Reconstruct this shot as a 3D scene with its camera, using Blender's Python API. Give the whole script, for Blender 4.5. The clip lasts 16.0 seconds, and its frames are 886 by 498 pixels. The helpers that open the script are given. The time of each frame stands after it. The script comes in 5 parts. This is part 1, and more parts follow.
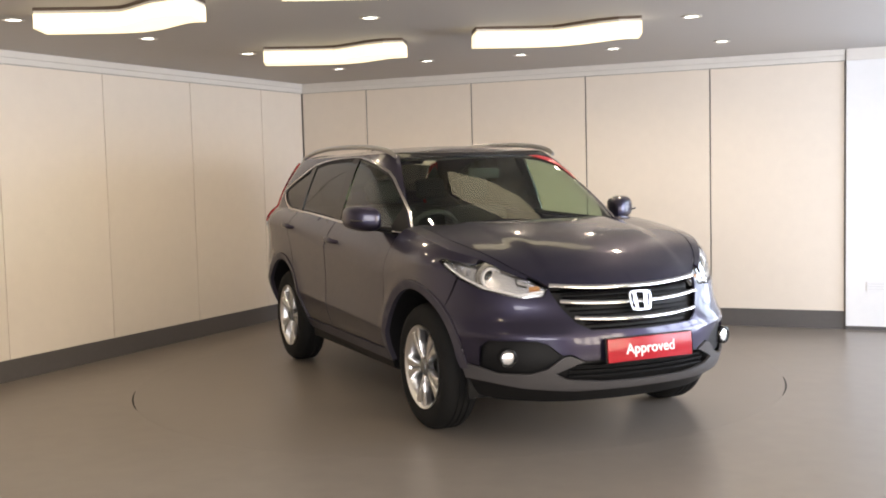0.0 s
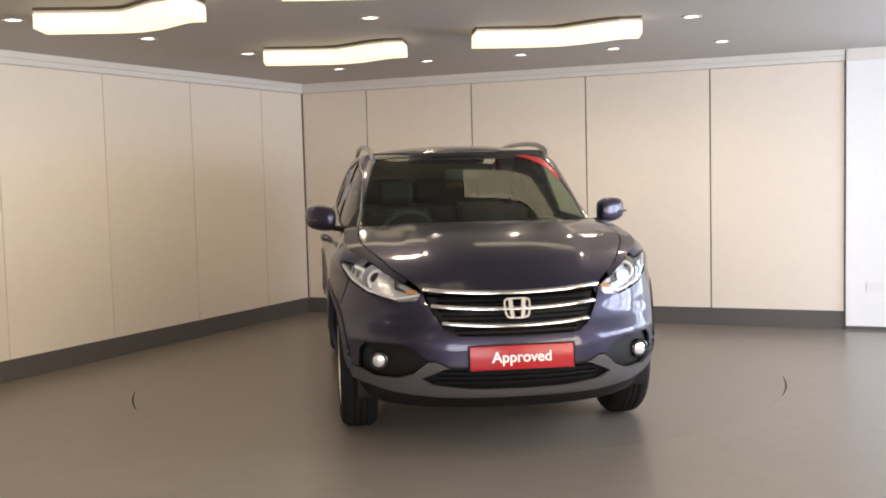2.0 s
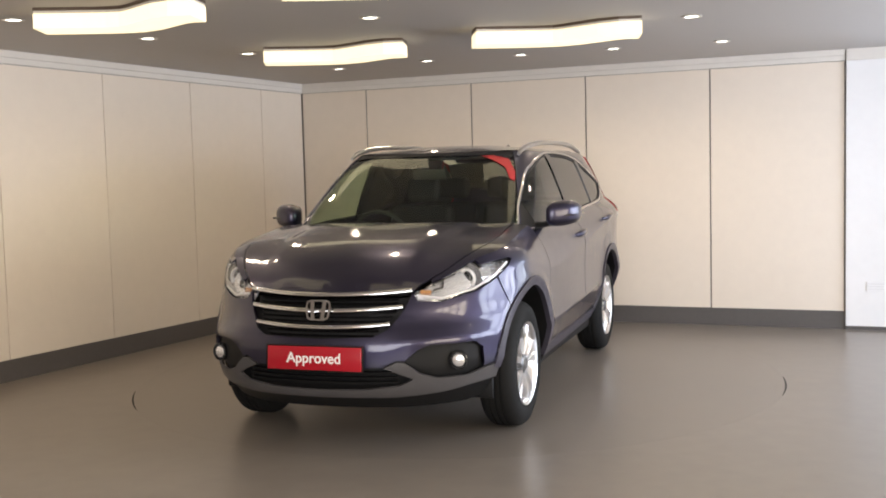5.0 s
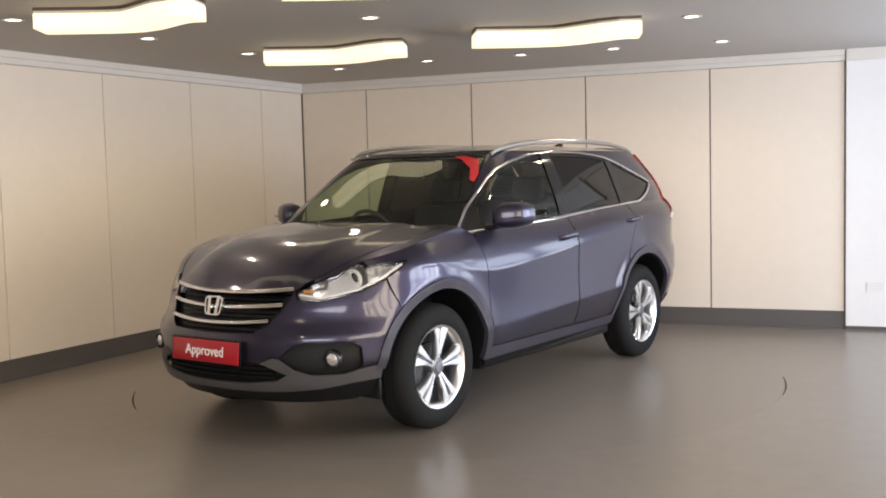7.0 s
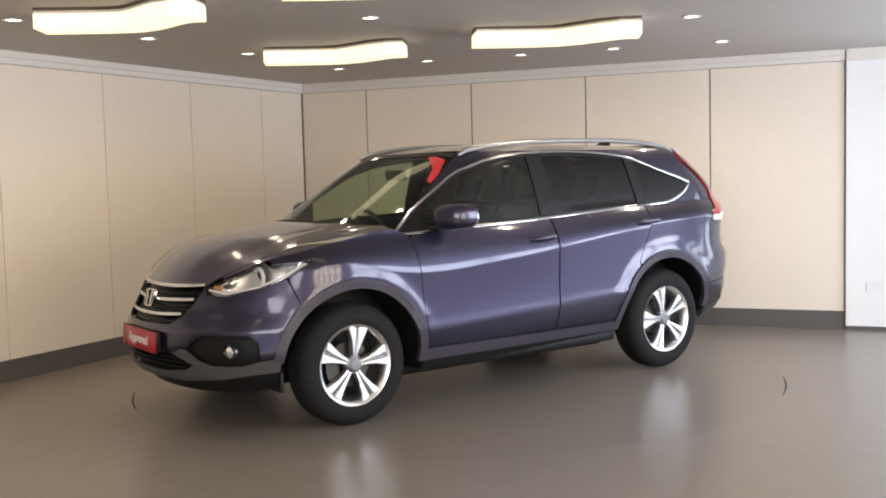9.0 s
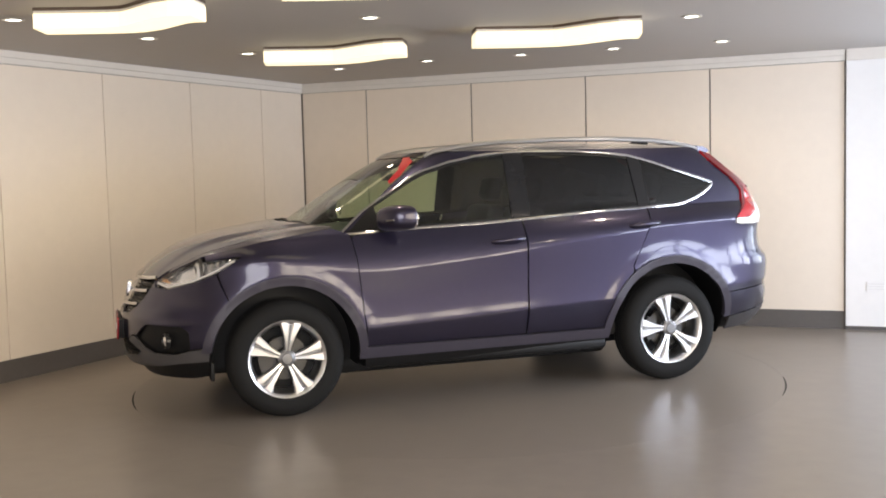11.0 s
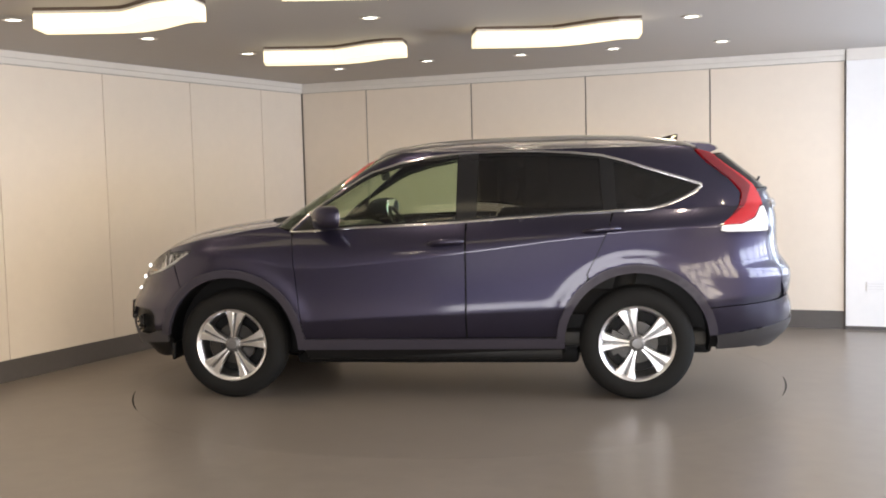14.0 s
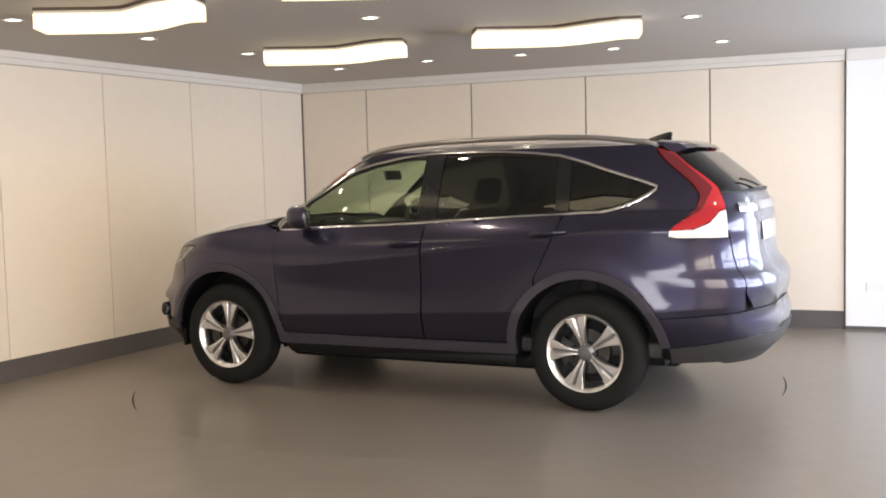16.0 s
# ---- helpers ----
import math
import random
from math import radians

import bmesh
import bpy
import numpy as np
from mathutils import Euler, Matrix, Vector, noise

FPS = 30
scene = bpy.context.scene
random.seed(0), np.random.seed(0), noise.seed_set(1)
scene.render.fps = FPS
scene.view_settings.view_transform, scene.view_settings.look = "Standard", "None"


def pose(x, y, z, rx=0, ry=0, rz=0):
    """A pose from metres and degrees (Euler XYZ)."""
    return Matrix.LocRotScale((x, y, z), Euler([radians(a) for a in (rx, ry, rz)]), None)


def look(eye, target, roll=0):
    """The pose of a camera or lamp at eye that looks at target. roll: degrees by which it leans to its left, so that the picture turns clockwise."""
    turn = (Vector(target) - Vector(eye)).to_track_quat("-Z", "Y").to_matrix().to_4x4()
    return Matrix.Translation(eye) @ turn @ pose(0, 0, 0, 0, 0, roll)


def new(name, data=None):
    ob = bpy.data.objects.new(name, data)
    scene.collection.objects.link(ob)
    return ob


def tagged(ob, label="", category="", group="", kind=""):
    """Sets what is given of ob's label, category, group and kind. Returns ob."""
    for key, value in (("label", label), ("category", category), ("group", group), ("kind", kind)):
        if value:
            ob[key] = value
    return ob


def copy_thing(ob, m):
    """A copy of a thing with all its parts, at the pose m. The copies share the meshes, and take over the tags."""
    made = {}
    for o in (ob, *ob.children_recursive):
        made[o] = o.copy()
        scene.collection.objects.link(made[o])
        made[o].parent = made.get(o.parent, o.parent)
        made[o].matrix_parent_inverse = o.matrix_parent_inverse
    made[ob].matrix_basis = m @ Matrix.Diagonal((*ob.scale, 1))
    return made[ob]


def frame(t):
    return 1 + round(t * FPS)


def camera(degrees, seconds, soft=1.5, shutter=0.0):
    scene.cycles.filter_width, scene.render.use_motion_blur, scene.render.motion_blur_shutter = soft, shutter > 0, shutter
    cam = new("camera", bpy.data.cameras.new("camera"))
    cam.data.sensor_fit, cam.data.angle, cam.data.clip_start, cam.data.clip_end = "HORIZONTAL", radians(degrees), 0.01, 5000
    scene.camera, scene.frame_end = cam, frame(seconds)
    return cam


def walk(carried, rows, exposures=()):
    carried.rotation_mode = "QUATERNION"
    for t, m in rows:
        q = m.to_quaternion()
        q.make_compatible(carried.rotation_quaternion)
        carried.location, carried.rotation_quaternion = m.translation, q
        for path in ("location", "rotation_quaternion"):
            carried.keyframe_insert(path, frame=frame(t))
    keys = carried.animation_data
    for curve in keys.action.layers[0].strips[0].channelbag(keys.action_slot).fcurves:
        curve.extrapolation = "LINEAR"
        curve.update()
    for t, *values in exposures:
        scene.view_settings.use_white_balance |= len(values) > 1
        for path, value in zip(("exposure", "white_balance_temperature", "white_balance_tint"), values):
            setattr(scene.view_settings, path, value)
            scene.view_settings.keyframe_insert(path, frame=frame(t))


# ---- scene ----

# ---------------------------------------------------------------- camera
cam = camera(46.16, 16.0, soft=1.9)
EYE = Vector((0, -7.437, 1.445))
VIEW = Matrix.Translation(EYE) @ pose(0, 0, 0, 0, 0, 0.647) @ pose(0, 0, 0, 90 - 4.158) @ pose(0, 0, 0, 0, 0, -1.455)
walk(cam, [(0, VIEW), (16, VIEW)],
     exposures=[(0, 0.13), (1, 0.07), (2, 0.02), (4.2, -0.01), (6.5, -0.05), (8, -0.05), (9.2, -0.02), (11.5, 0.05), (14.5, 0.13), (16, 0.19)])

# ---------------------------------------------------------------- room frame
CORNER = Vector((-1.575, 3.610, 0))
BACK = pose(CORNER.x, CORNER.y, 0, 0, 0, -22.05)          # x runs along the back wall, -y into the room
LEFT = pose(CORNER.x, CORNER.y, 0, 0, 0, 64.10 + 180)     # x runs along the left wall towards the viewer, y into the room
CEIL = 2.418
ROOM_W, ROOM_D = 8.6, 10.4
TABLE_R = 2.252

# ---------------------------------------------------------------- world and large lights
world = bpy.data.worlds.new("world")
scene.world = world
world.use_nodes = True
wn = world.node_tree
sky = wn.nodes.new("ShaderNodeTexSky")
sky.sky_type, sky.sun_disc, sky.sun_elevation, sky.sun_rotation = "NISHITA", False, radians(35), radians(90)
wn.nodes["Background"].inputs["Strength"].default_value = 0.10
wn.links.new(sky.outputs["Color"], wn.nodes["Background"].inputs["Color"])


def area(name, m, w, h, watts, colour):
    d = bpy.data.lights.new(name, "AREA")
    d.shape, d.size, d.size_y, d.energy, d.color = "RECTANGLE", w, h, watts, colour
    ob = new(name, d)
    ob.matrix_world = m
    return ob


# daylight through the shop front on the right and the opening behind the viewer
area("daylight_right", BACK @ pose(ROOM_W - 0.05, -2.6, 1.40, 0, 90, 0), 1.6, 4.2, 345, (0.78, 0.85, 1.0))
area("daylight_back", BACK @ pose(7.3, -0.05, 1.40, -90, 0, 0), 2.3, 1.6, 85, (0.75, 0.85, 1.0))
# added warm fill that lifts the walls and floor; not a known source
area("shop_light_right", BACK @ pose(ROOM_W - 0.05, -7.6, 1.40, 0, 90, 0), 1.6, 4.0, 260, (1.0, 0.86, 0.67))
area("daylight_behind", LEFT @ pose(ROOM_D - 0.1, 6.4, 1.38, 0, 90, 0), 1.55, 3.6, 185, (0.96, 0.93, 0.95))


# ---------------------------------------------------------------- materials
def sock(node, names):
    for n in names:
        if n in node.inputs:
            return node.inputs[n]


def mat(name, colour, rough=0.5, metal=0.0, vary=0.06, scale=3.0, bump=0.0, bump_scale=200.0, coat=0.0, emit=None, power=0.0,
        trans=0.0, ior=1.45, spec=0.5, rough_vary=0.08, per_object=0.0, fine=14.0):
    m = bpy.data.materials.new(name)
    m.use_nodes = True
    nt = m.node_tree
    b = nt.nodes["Principled BSDF"]
    b.inputs["Base Color"].default_value = (*colour, 1)
    b.inputs["Roughness"].default_value = rough
    b.inputs["Metallic"].default_value = metal
    b.inputs["IOR"].default_value = ior
    b.inputs["Specular IOR Level"].default_value = spec
    b.inputs["Transmission Weight"].default_value = trans
    b.inputs["Coat Weight"].default_value = coat
    b.inputs["Coat Roughness"].default_value = 0.06
    if emit:
        b.inputs["Emission Color"].default_value = (*emit, 1)
        b.inputs["Emission Strength"].default_value = power
    tc = nt.nodes.new("ShaderNodeTexCoord")
    if vary > 0:
        mp = nt.nodes.new("ShaderNodeMapping")
        mp.inputs["Location"].default_value = (3.13, 1.71, 0.837)
        nt.links.new(tc.outputs["Object"], mp.inputs["Vector"])
        n1 = nt.nodes.new("ShaderNodeTexNoise")
        n1.inputs["Scale"].default_value, n1.inputs["Detail"].default_value = scale, 6
        nt.links.new(mp.outputs["Vector"], n1.inputs["Vector"])
        n2 = nt.nodes.new("ShaderNodeTexNoise")
        n2.inputs["Scale"].default_value, n2.inputs["Detail"].default_value = scale * fine, 3 if fine > 5 else 1
        nt.links.new(mp.outputs["Vector"], n2.inputs["Vector"])
        add = nt.nodes.new("ShaderNodeMath")
        add.operation = "ADD"
        nt.links.new(n1.outputs["Fac"], add.inputs[0])
        nt.links.new(n2.outputs["Fac"], add.inputs[1])
        last = add.outputs[0]
        if per_object:
            oi = nt.nodes.new("ShaderNodeObjectInfo")
            ma = nt.nodes.new("ShaderNodeMath")
            ma.operation = "MULTIPLY_ADD"
            ma.inputs[1].default_value = per_object
            nt.links.new(oi.outputs["Random"], ma.inputs[0])
            nt.links.new(last, ma.inputs[2])
            last = ma.outputs[0]
        ramp = nt.nodes.new("ShaderNodeMapRange")
        ramp.clamp = False
        ramp.inputs["From Min"].default_value, ramp.inputs["From Max"].default_value = 0.6, 1.4
        ramp.inputs["To Min"].default_value, ramp.inputs["To Max"].default_value = 1 - vary, 1 + vary
        nt.links.new(last, ramp.inputs["Value"])
        mul = nt.nodes.new("ShaderNodeVectorMath")
        mul.operation = "SCALE"
        mul.inputs[0].default_value = colour
        nt.links.new(ramp.outputs["Result"], mul.inputs["Scale"])
        nt.links.new(mul.outputs["Vector"], b.inputs["Base Color"])
        rr = nt.nodes.new("ShaderNodeMapRange")
        rr.clamp = False
        rr.inputs["From Min"].default_value, rr.inputs["From Max"].default_value = 0.6, 1.4
        rr.inputs["To Min"].default_value, rr.inputs["To Max"].default_value = max(0.01, rough * (1 - rough_vary)), min(1, rough * (1 + rough_vary))
        nt.links.new(add.outputs[0], rr.inputs["Value"])
        nt.links.new(rr.outputs["Result"], b.inputs["Roughness"])
    if bump > 0:
        n3 = nt.nodes.new("ShaderNodeTexNoise")
        n3.inputs["Scale"].default_value, n3.inputs["Detail"].default_value = bump_scale, 4
        nt.links.new(tc.outputs["Object"], n3.inputs["Vector"])
        bp = nt.nodes.new("ShaderNodeBump")
        bp.inputs["Strength"].default_value, bp.inputs["Distance"].default_value = bump, 0.002
        nt.links.new(n3.outputs["Fac"], bp.inputs["Height"])
        nt.links.new(bp.outputs["Normal"], b.inputs["Normal"])
    return m


WALL = mat("wall_panel_paint", (0.76, 0.682, 0.585), 0.42, vary=0.025, scale=0.9, bump=0.05, bump_scale=60, per_object=0.5)
BOARD = mat("white_board_paint", (0.80, 0.80, 0.80), 0.4, vary=0.02, scale=0.9, bump=0.05, bump_scale=60)
WALLBACK = mat("wall_backing", (0.20, 0.18, 0.16), 0.8, vary=0.1)
TRIMW = mat("trim_paint", (0.70, 0.67, 0.62), 0.45, vary=0.03, scale=1.2)
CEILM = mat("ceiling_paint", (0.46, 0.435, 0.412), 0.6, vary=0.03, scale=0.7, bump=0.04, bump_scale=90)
SKIRT = mat("skirting_vinyl", (0.10, 0.092, 0.088), 0.45, vary=0.08, scale=2)
FLOORM = mat("floor_vinyl", (0.205, 0.181, 0.156), 0.305, vary=0.12, scale=0.5, rough_vary=0.03, fine=14.0)
TABLEM = mat("turntable_vinyl", (0.20, 0.177, 0.153), 0.305, vary=0.07, scale=0.5, rough_vary=0.03, fine=14.0)
DARK = mat("dark_gap", (0.02, 0.02, 0.02), 0.9, vary=0.05)
GLOW = mat("lamp_diffuser", (0.55, 0.50, 0.40), 0.5, vary=0.12, scale=4, emit=(1.0, 0.85, 0.55), power=1.35)
SPOTGLOW = mat("spot_lens", (0.9, 0.9, 0.88), 0.3, vary=0, emit=(1.0, 0.93, 0.8), power=7.0)
BRONZE = mat("lamp_backplate", (0.10, 0.07, 0.05), 0.5, vary=0.1)
SATIN = mat("satin_metal", (0.62, 0.60, 0.57), 0.3, metal=0.9, vary=0.05)


# ---------------------------------------------------------------- mesh helpers
def mesh_ob(name, bm, material, parent=None, smooth=False, label="", angle=None):
    me = bpy.data.meshes.new(name)
    bm.normal_update()
    bm.to_mesh(me)
    bm.free()
    for m in (material if isinstance(material, (list, tuple)) else [material]):
        me.materials.append(m)
    if smooth:
        me.shade_smooth()
        if angle:
            me.set_sharp_from_angle(angle=radians(angle))
    ob = new(name, me)
    if parent is not None:
        ob.parent = parent
    if label:
        tagged(ob, label)
    return ob


def part(name, bm, material, parent, label="", smooth=True, angle=35):
    return mesh_ob(name, bm, material, parent, smooth, label, angle)


def box(bm, x0, x1, y0, y1, z0, z1, bevel=0.0, m=None, seg=2):
    """A box, with its edges rounded, added to bm."""
    r = bmesh.ops.create_cube(bm, size=1.0)
    vs = r["verts"]
    for v in vs:
        v.co = Vector(((x0 + x1) / 2 + v.co.x * (x1 - x0), (y0 + y1) / 2 + v.co.y * (y1 - y0), (z0 + z1) / 2 + v.co.z * (z1 - z0)))
    if bevel:
        es = list({e for v in vs for e in v.link_edges})
        r = bmesh.ops.bevel(bm, geom=es, offset=bevel, segments=seg, affect="EDGES", profile=0.5)
        vs = list({v for f in r["faces"] for v in f.verts} | {v for v in vs if v.is_valid})
    if m is not None:
        for v in vs:
            v.co = m @ v.co
    return bm


def lathe(bm, profile, n=48, m=Matrix(), close=False):
    """Turns a profile of (radius, height) about z, added to bm."""
    rings = []
    for r, h in profile:
        if r < 1e-6:
            rings.append([bm.verts.new(m @ Vector((0, 0, h)))])
        else:
            rings.append([bm.verts.new(m @ Vector((r * math.cos(2 * math.pi * i / n), r * math.sin(2 * math.pi * i / n), h))) for i in range(n)])
    pairs = list(zip(rings, rings[1:])) + ([(rings[-1], rings[0])] if close else [])
    for a, b in pairs:
        for i in range(n):
            j = (i + 1) % n
            if len(a) == 1:
                bm.faces.new((a[0], b[j], b[i]))
            elif len(b) == 1:
                bm.faces.new((a[i], a[j], b[0]))
            else:
                bm.faces.new((a[i], a[j], b[j], b[i]))
    return bm


def prism(bm, pts, z0, z1, m=Matrix()):
    """An upright prism over a flat outline, added to bm."""
    lo = [bm.verts.new(m @ Vector((x, y, z0))) for x, y in pts]
    hi = [bm.verts.new(m @ Vector((x, y, z1))) for x, y in pts]
    n = len(pts)
    for i in range(n):
        bm.faces.new((lo[i], lo[(i + 1) % n], hi[(i + 1) % n], hi[i]))
    bm.faces.new(hi)
    bm.faces.new(lo[::-1])
    return bm


# ---------------------------------------------------------------- room
def assumed_window(name, m, x0, x1, n):
    """An assumed, unseen frame of uprights and a cross rail that stripes the lamp's reflection."""
    root = new(name)
    root.matrix_world = m
    for i in range(n + 1):
        x = x0 + 0.04 + (x1 - x0 - 0.08) * i / n
        bm = bmesh.new()
        box(bm, x - 0.045, x + 0.045, -0.20, -0.06, 0.58, 2.2, 0.005)
        part("mullion", bm, SKIRT, root, smooth=False)
    bm = bmesh.new()
    box(bm, x0, x1, -0.18, -0.08, 1.30, 1.38, 0.005)
    part("transom", bm, SKIRT, root, smooth=False)
    tagged(root, "assumed dark window frame, out of view, before an area lamp", "window", kind="structure")


def room():
    # floor with the round pit of the turntable
    bm = bmesh.new()
    n = 128
    outer, inner, deep = [], [], []
    for i in range(n):
        a = 2 * math.pi * i / n
        c, s = math.cos(a), math.sin(a)
        k = 16.0 / max(abs(c), abs(s))
        outer.append(bm.verts.new((k * c, k * s, 0)))
        inner.append(bm.verts.new(((TABLE_R + 0.0012) * c, (TABLE_R + 0.0012) * s, 0)))
        deep.append(bm.verts.new(((TABLE_R + 0.0012) * c, (TABLE_R + 0.0012) * s, -0.06)))
    for i in range(n):
        j = (i + 1) % n
        bm.faces.new((inner[i], outer[i], outer[j], inner[j]))
        bm.faces.new((deep[i], inner[i], inner[j], deep[j]))
    bm.faces.new(deep)
    tagged(mesh_ob("floor", bm, FLOORM), "grey-brown glossy vinyl showroom floor", "floor", kind="structure")

    def wall(name, m, length, joints, side, gap, label=""):
        # side: +1 where the room lies on the local +y side
        root = new(name)
        root.matrix_world = m
        tagged(root, label, "wall", kind="structure")
        y = lambda a, b: sorted((a * side, b * side))
        bm = bmesh.new()
        box(bm, -0.1, length + 0.1, *y(-0.18, -0.012), 0, CEIL + 0.1)
        part("wall_core", bm, WALLBACK, root, smooth=False)
        edges = [0.0] + joints + [length]
        for i in range(len(edges) - 1):
            a, b = edges[i], edges[i + 1]
            a1, b1 = a + (gap if i else 0.012), b - gap
            bm = bmesh.new()
            box(bm, a1, b1, *y(-0.012, 0.0), 0.16, 2.322 - 0.004, 0.0015)
            part("panel", bm, WALL, root, smooth=False)
        bm = bmesh.new()
        box(bm, 0, length, *y(-0.012, -0.004), 0, 0.1575, 0.001)
        part("skirting", bm, SKIRT, root, "dark grey vinyl skirting", smooth=False)
        bm = bmesh.new()
        box(bm, -0.02, length, *y(-0.012, 0.018), 2.322, CEIL - 0.052, 0.003)
        box(bm, -0.02, length, *y(-0.012, 0.034), CEIL - 0.052, CEIL, 0.004)
        part("cornice", bm, TRIMW, root, "painted cornice board", smooth=False)
        return root

    back = wall("wall_back", BACK, 5.352, [0.757, 1.913, 3.067, 4.215], -1, 0.0065, label="cream painted panelled wall with dark skirting")
    left = wall("wall_left", LEFT, ROOM_D, [0.717, 1.783, 2.857, 3.912, 4.98, 6.05, 7.12, 8.19, 9.26], 1, 0.0035,
                label="cream painted panelled wall with dark skirting")
    # proud white board that covers the skirting further along the back wall
    root = new("wall_board")
    root.matrix_world = BACK
    tagged(root, "white boarded wall section on a thin dark plinth", "wall", kind="structure")
    bm = bmesh.new()
    box(bm, 5.362, 6.15, -0.028, 0.10, 0.034, CEIL - 0.10, 0.003)
    box(bm, 6.15, ROOM_W, -0.028, 0.10, 0.034, 0.58, 0.003)
    box(bm, 6.15, ROOM_W, -0.028, 0.10, 2.2, CEIL - 0.10, 0.003)
    box(bm, 8.45, ROOM_W, -0.028, 0.10, 0.58, 2.2, 0.003)
    part("board", bm, BOARD, root, smooth=False)
    bm = bmesh.new()
    box(bm, 5.362, ROOM_W, -0.014, 0.10, 0, 0.034)
    part("plinth", bm, SKIRT, root, smooth=False)
    bm = bmesh.new()
    box(bm, 5.362, ROOM_W, -0.034, 0.10, CEIL - 0.10, CEIL, 0.003)
    part("cornice", bm, TRIMW, root, smooth=False)
    bm = bmesh.new()
    for x0, x1, z0, z1 in ((5.2, 6.15, 0, CEIL + 0.1), (6.15, 8.45, 0, 0.58), (6.15, 8.45, 2.2, CEIL + 0.1), (8.45, ROOM_W + 0.1, 0, CEIL + 0.1)):
        box(bm, x0, x1, 0.10, 0.2, z0, z1)
    part("wall_core", bm, WALLBACK, root, smooth=False)

    # plain walls that close the place, with daylight openings and one added for the warm fill
    def plain(name, m, length, openings, oz, label, sill=0):
        bm = bmesh.new()
        x = 0
        for o0, o1 in openings:
            box(bm, x, o0, 0, 0.2, 0, CEIL + 0.1)
            box(bm, o0, o1, 0, 0.2, oz, CEIL + 0.1)
            if sill:
                box(bm, o0, o1, 0, 0.2, 0, sill)
            x = o1
        box(bm, x, length, 0, 0.2, 0, CEIL + 0.1)
        ob = mesh_ob(name, bm, WALL)
        ob.matrix_world = m
        tagged(ob, label, "wall", kind="structure")

    plain("wall_right", BACK @ pose(ROOM_W, 0, 0, 0, 0, -90), ROOM_D + 2.5, [(0.5, 4.7), (5.6, 9.6)], 2.2, "plain unseen cream wall with wide openings for daylight and the warm fill", 0.58)
    assumed_window("window_1", BACK @ pose(ROOM_W, 0, 0, 0, 0, -90), 0.5, 4.7, 5)
    # assumed frame over the added warm fill
    assumed_window("window_2", BACK @ pose(ROOM_W, 0, 0, 0, 0, -90), 5.6, 9.6, 5)
    assumed_window("window_3", BACK, 6.15, 8.45, 3)
    plain("wall_behind", LEFT @ pose(ROOM_D, 0, 0, 0, 0, 90) @ pose(0, -0.2, 0), ROOM_W + 2, [(4.5, 8.3)], 2.3, "plain cream wall with a wide opening")
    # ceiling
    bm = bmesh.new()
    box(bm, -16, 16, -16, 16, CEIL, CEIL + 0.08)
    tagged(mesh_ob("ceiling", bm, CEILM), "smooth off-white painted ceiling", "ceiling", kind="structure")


room()


def turntable():
    root = new("turntable")
    bm = bmesh.new()
    lathe(bm, [(0, -0.05), (TABLE_R - 0.03, -0.05), (TABLE_R - 0.0205, -0.002), (TABLE_R - 0.0205, 0.0), (0, 0.0)], 160)
    bmesh.ops.recalc_face_normals(bm, faces=bm.faces)
    part("deck", bm, TABLEM, root, smooth=False)
    bm = bmesh.new()
    lathe(bm, [(TABLE_R - 0.020, -0.05), (TABLE_R, -0.05), (TABLE_R, 0.0), (TABLE_R - 0.0202, 0.0)], 160, close=True)
    bmesh.ops.recalc_face_normals(bm, faces=bm.faces)
    part("edge_ring", bm, TABLEM, root, smooth=False)
    return tagged(root, "round grey vinyl-topped turntable flush with the floor", "turntable")


TABLE = turntable()


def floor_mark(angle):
    """A dark tapering scuff along the rim of the turntable."""
    bm = bmesh.new()
    pts = [(a, w) for w in (1, -1) for a in (range(-8, 9) if w > 0 else range(8, -9, -1))]
    prism(bm, [((TABLE_R + 0.003 + w * 0.0055 * (1 - (a / 9) ** 2)) * math.cos(radians(angle + a)), (TABLE_R + 0.003 + w * 0.0055 * (1 - (a / 9) ** 2)) * math.sin(radians(angle + a))) for a, w in pts], 0.0, 0.0015)
    ob = mesh_ob("floor_mark", bm, DARK)
    return tagged(ob, "short dark scuff on the floor along the turntable's rim", "floor mark", "rim scuffs")


floor_mark(-162.4)
floor_mark(-17.6)


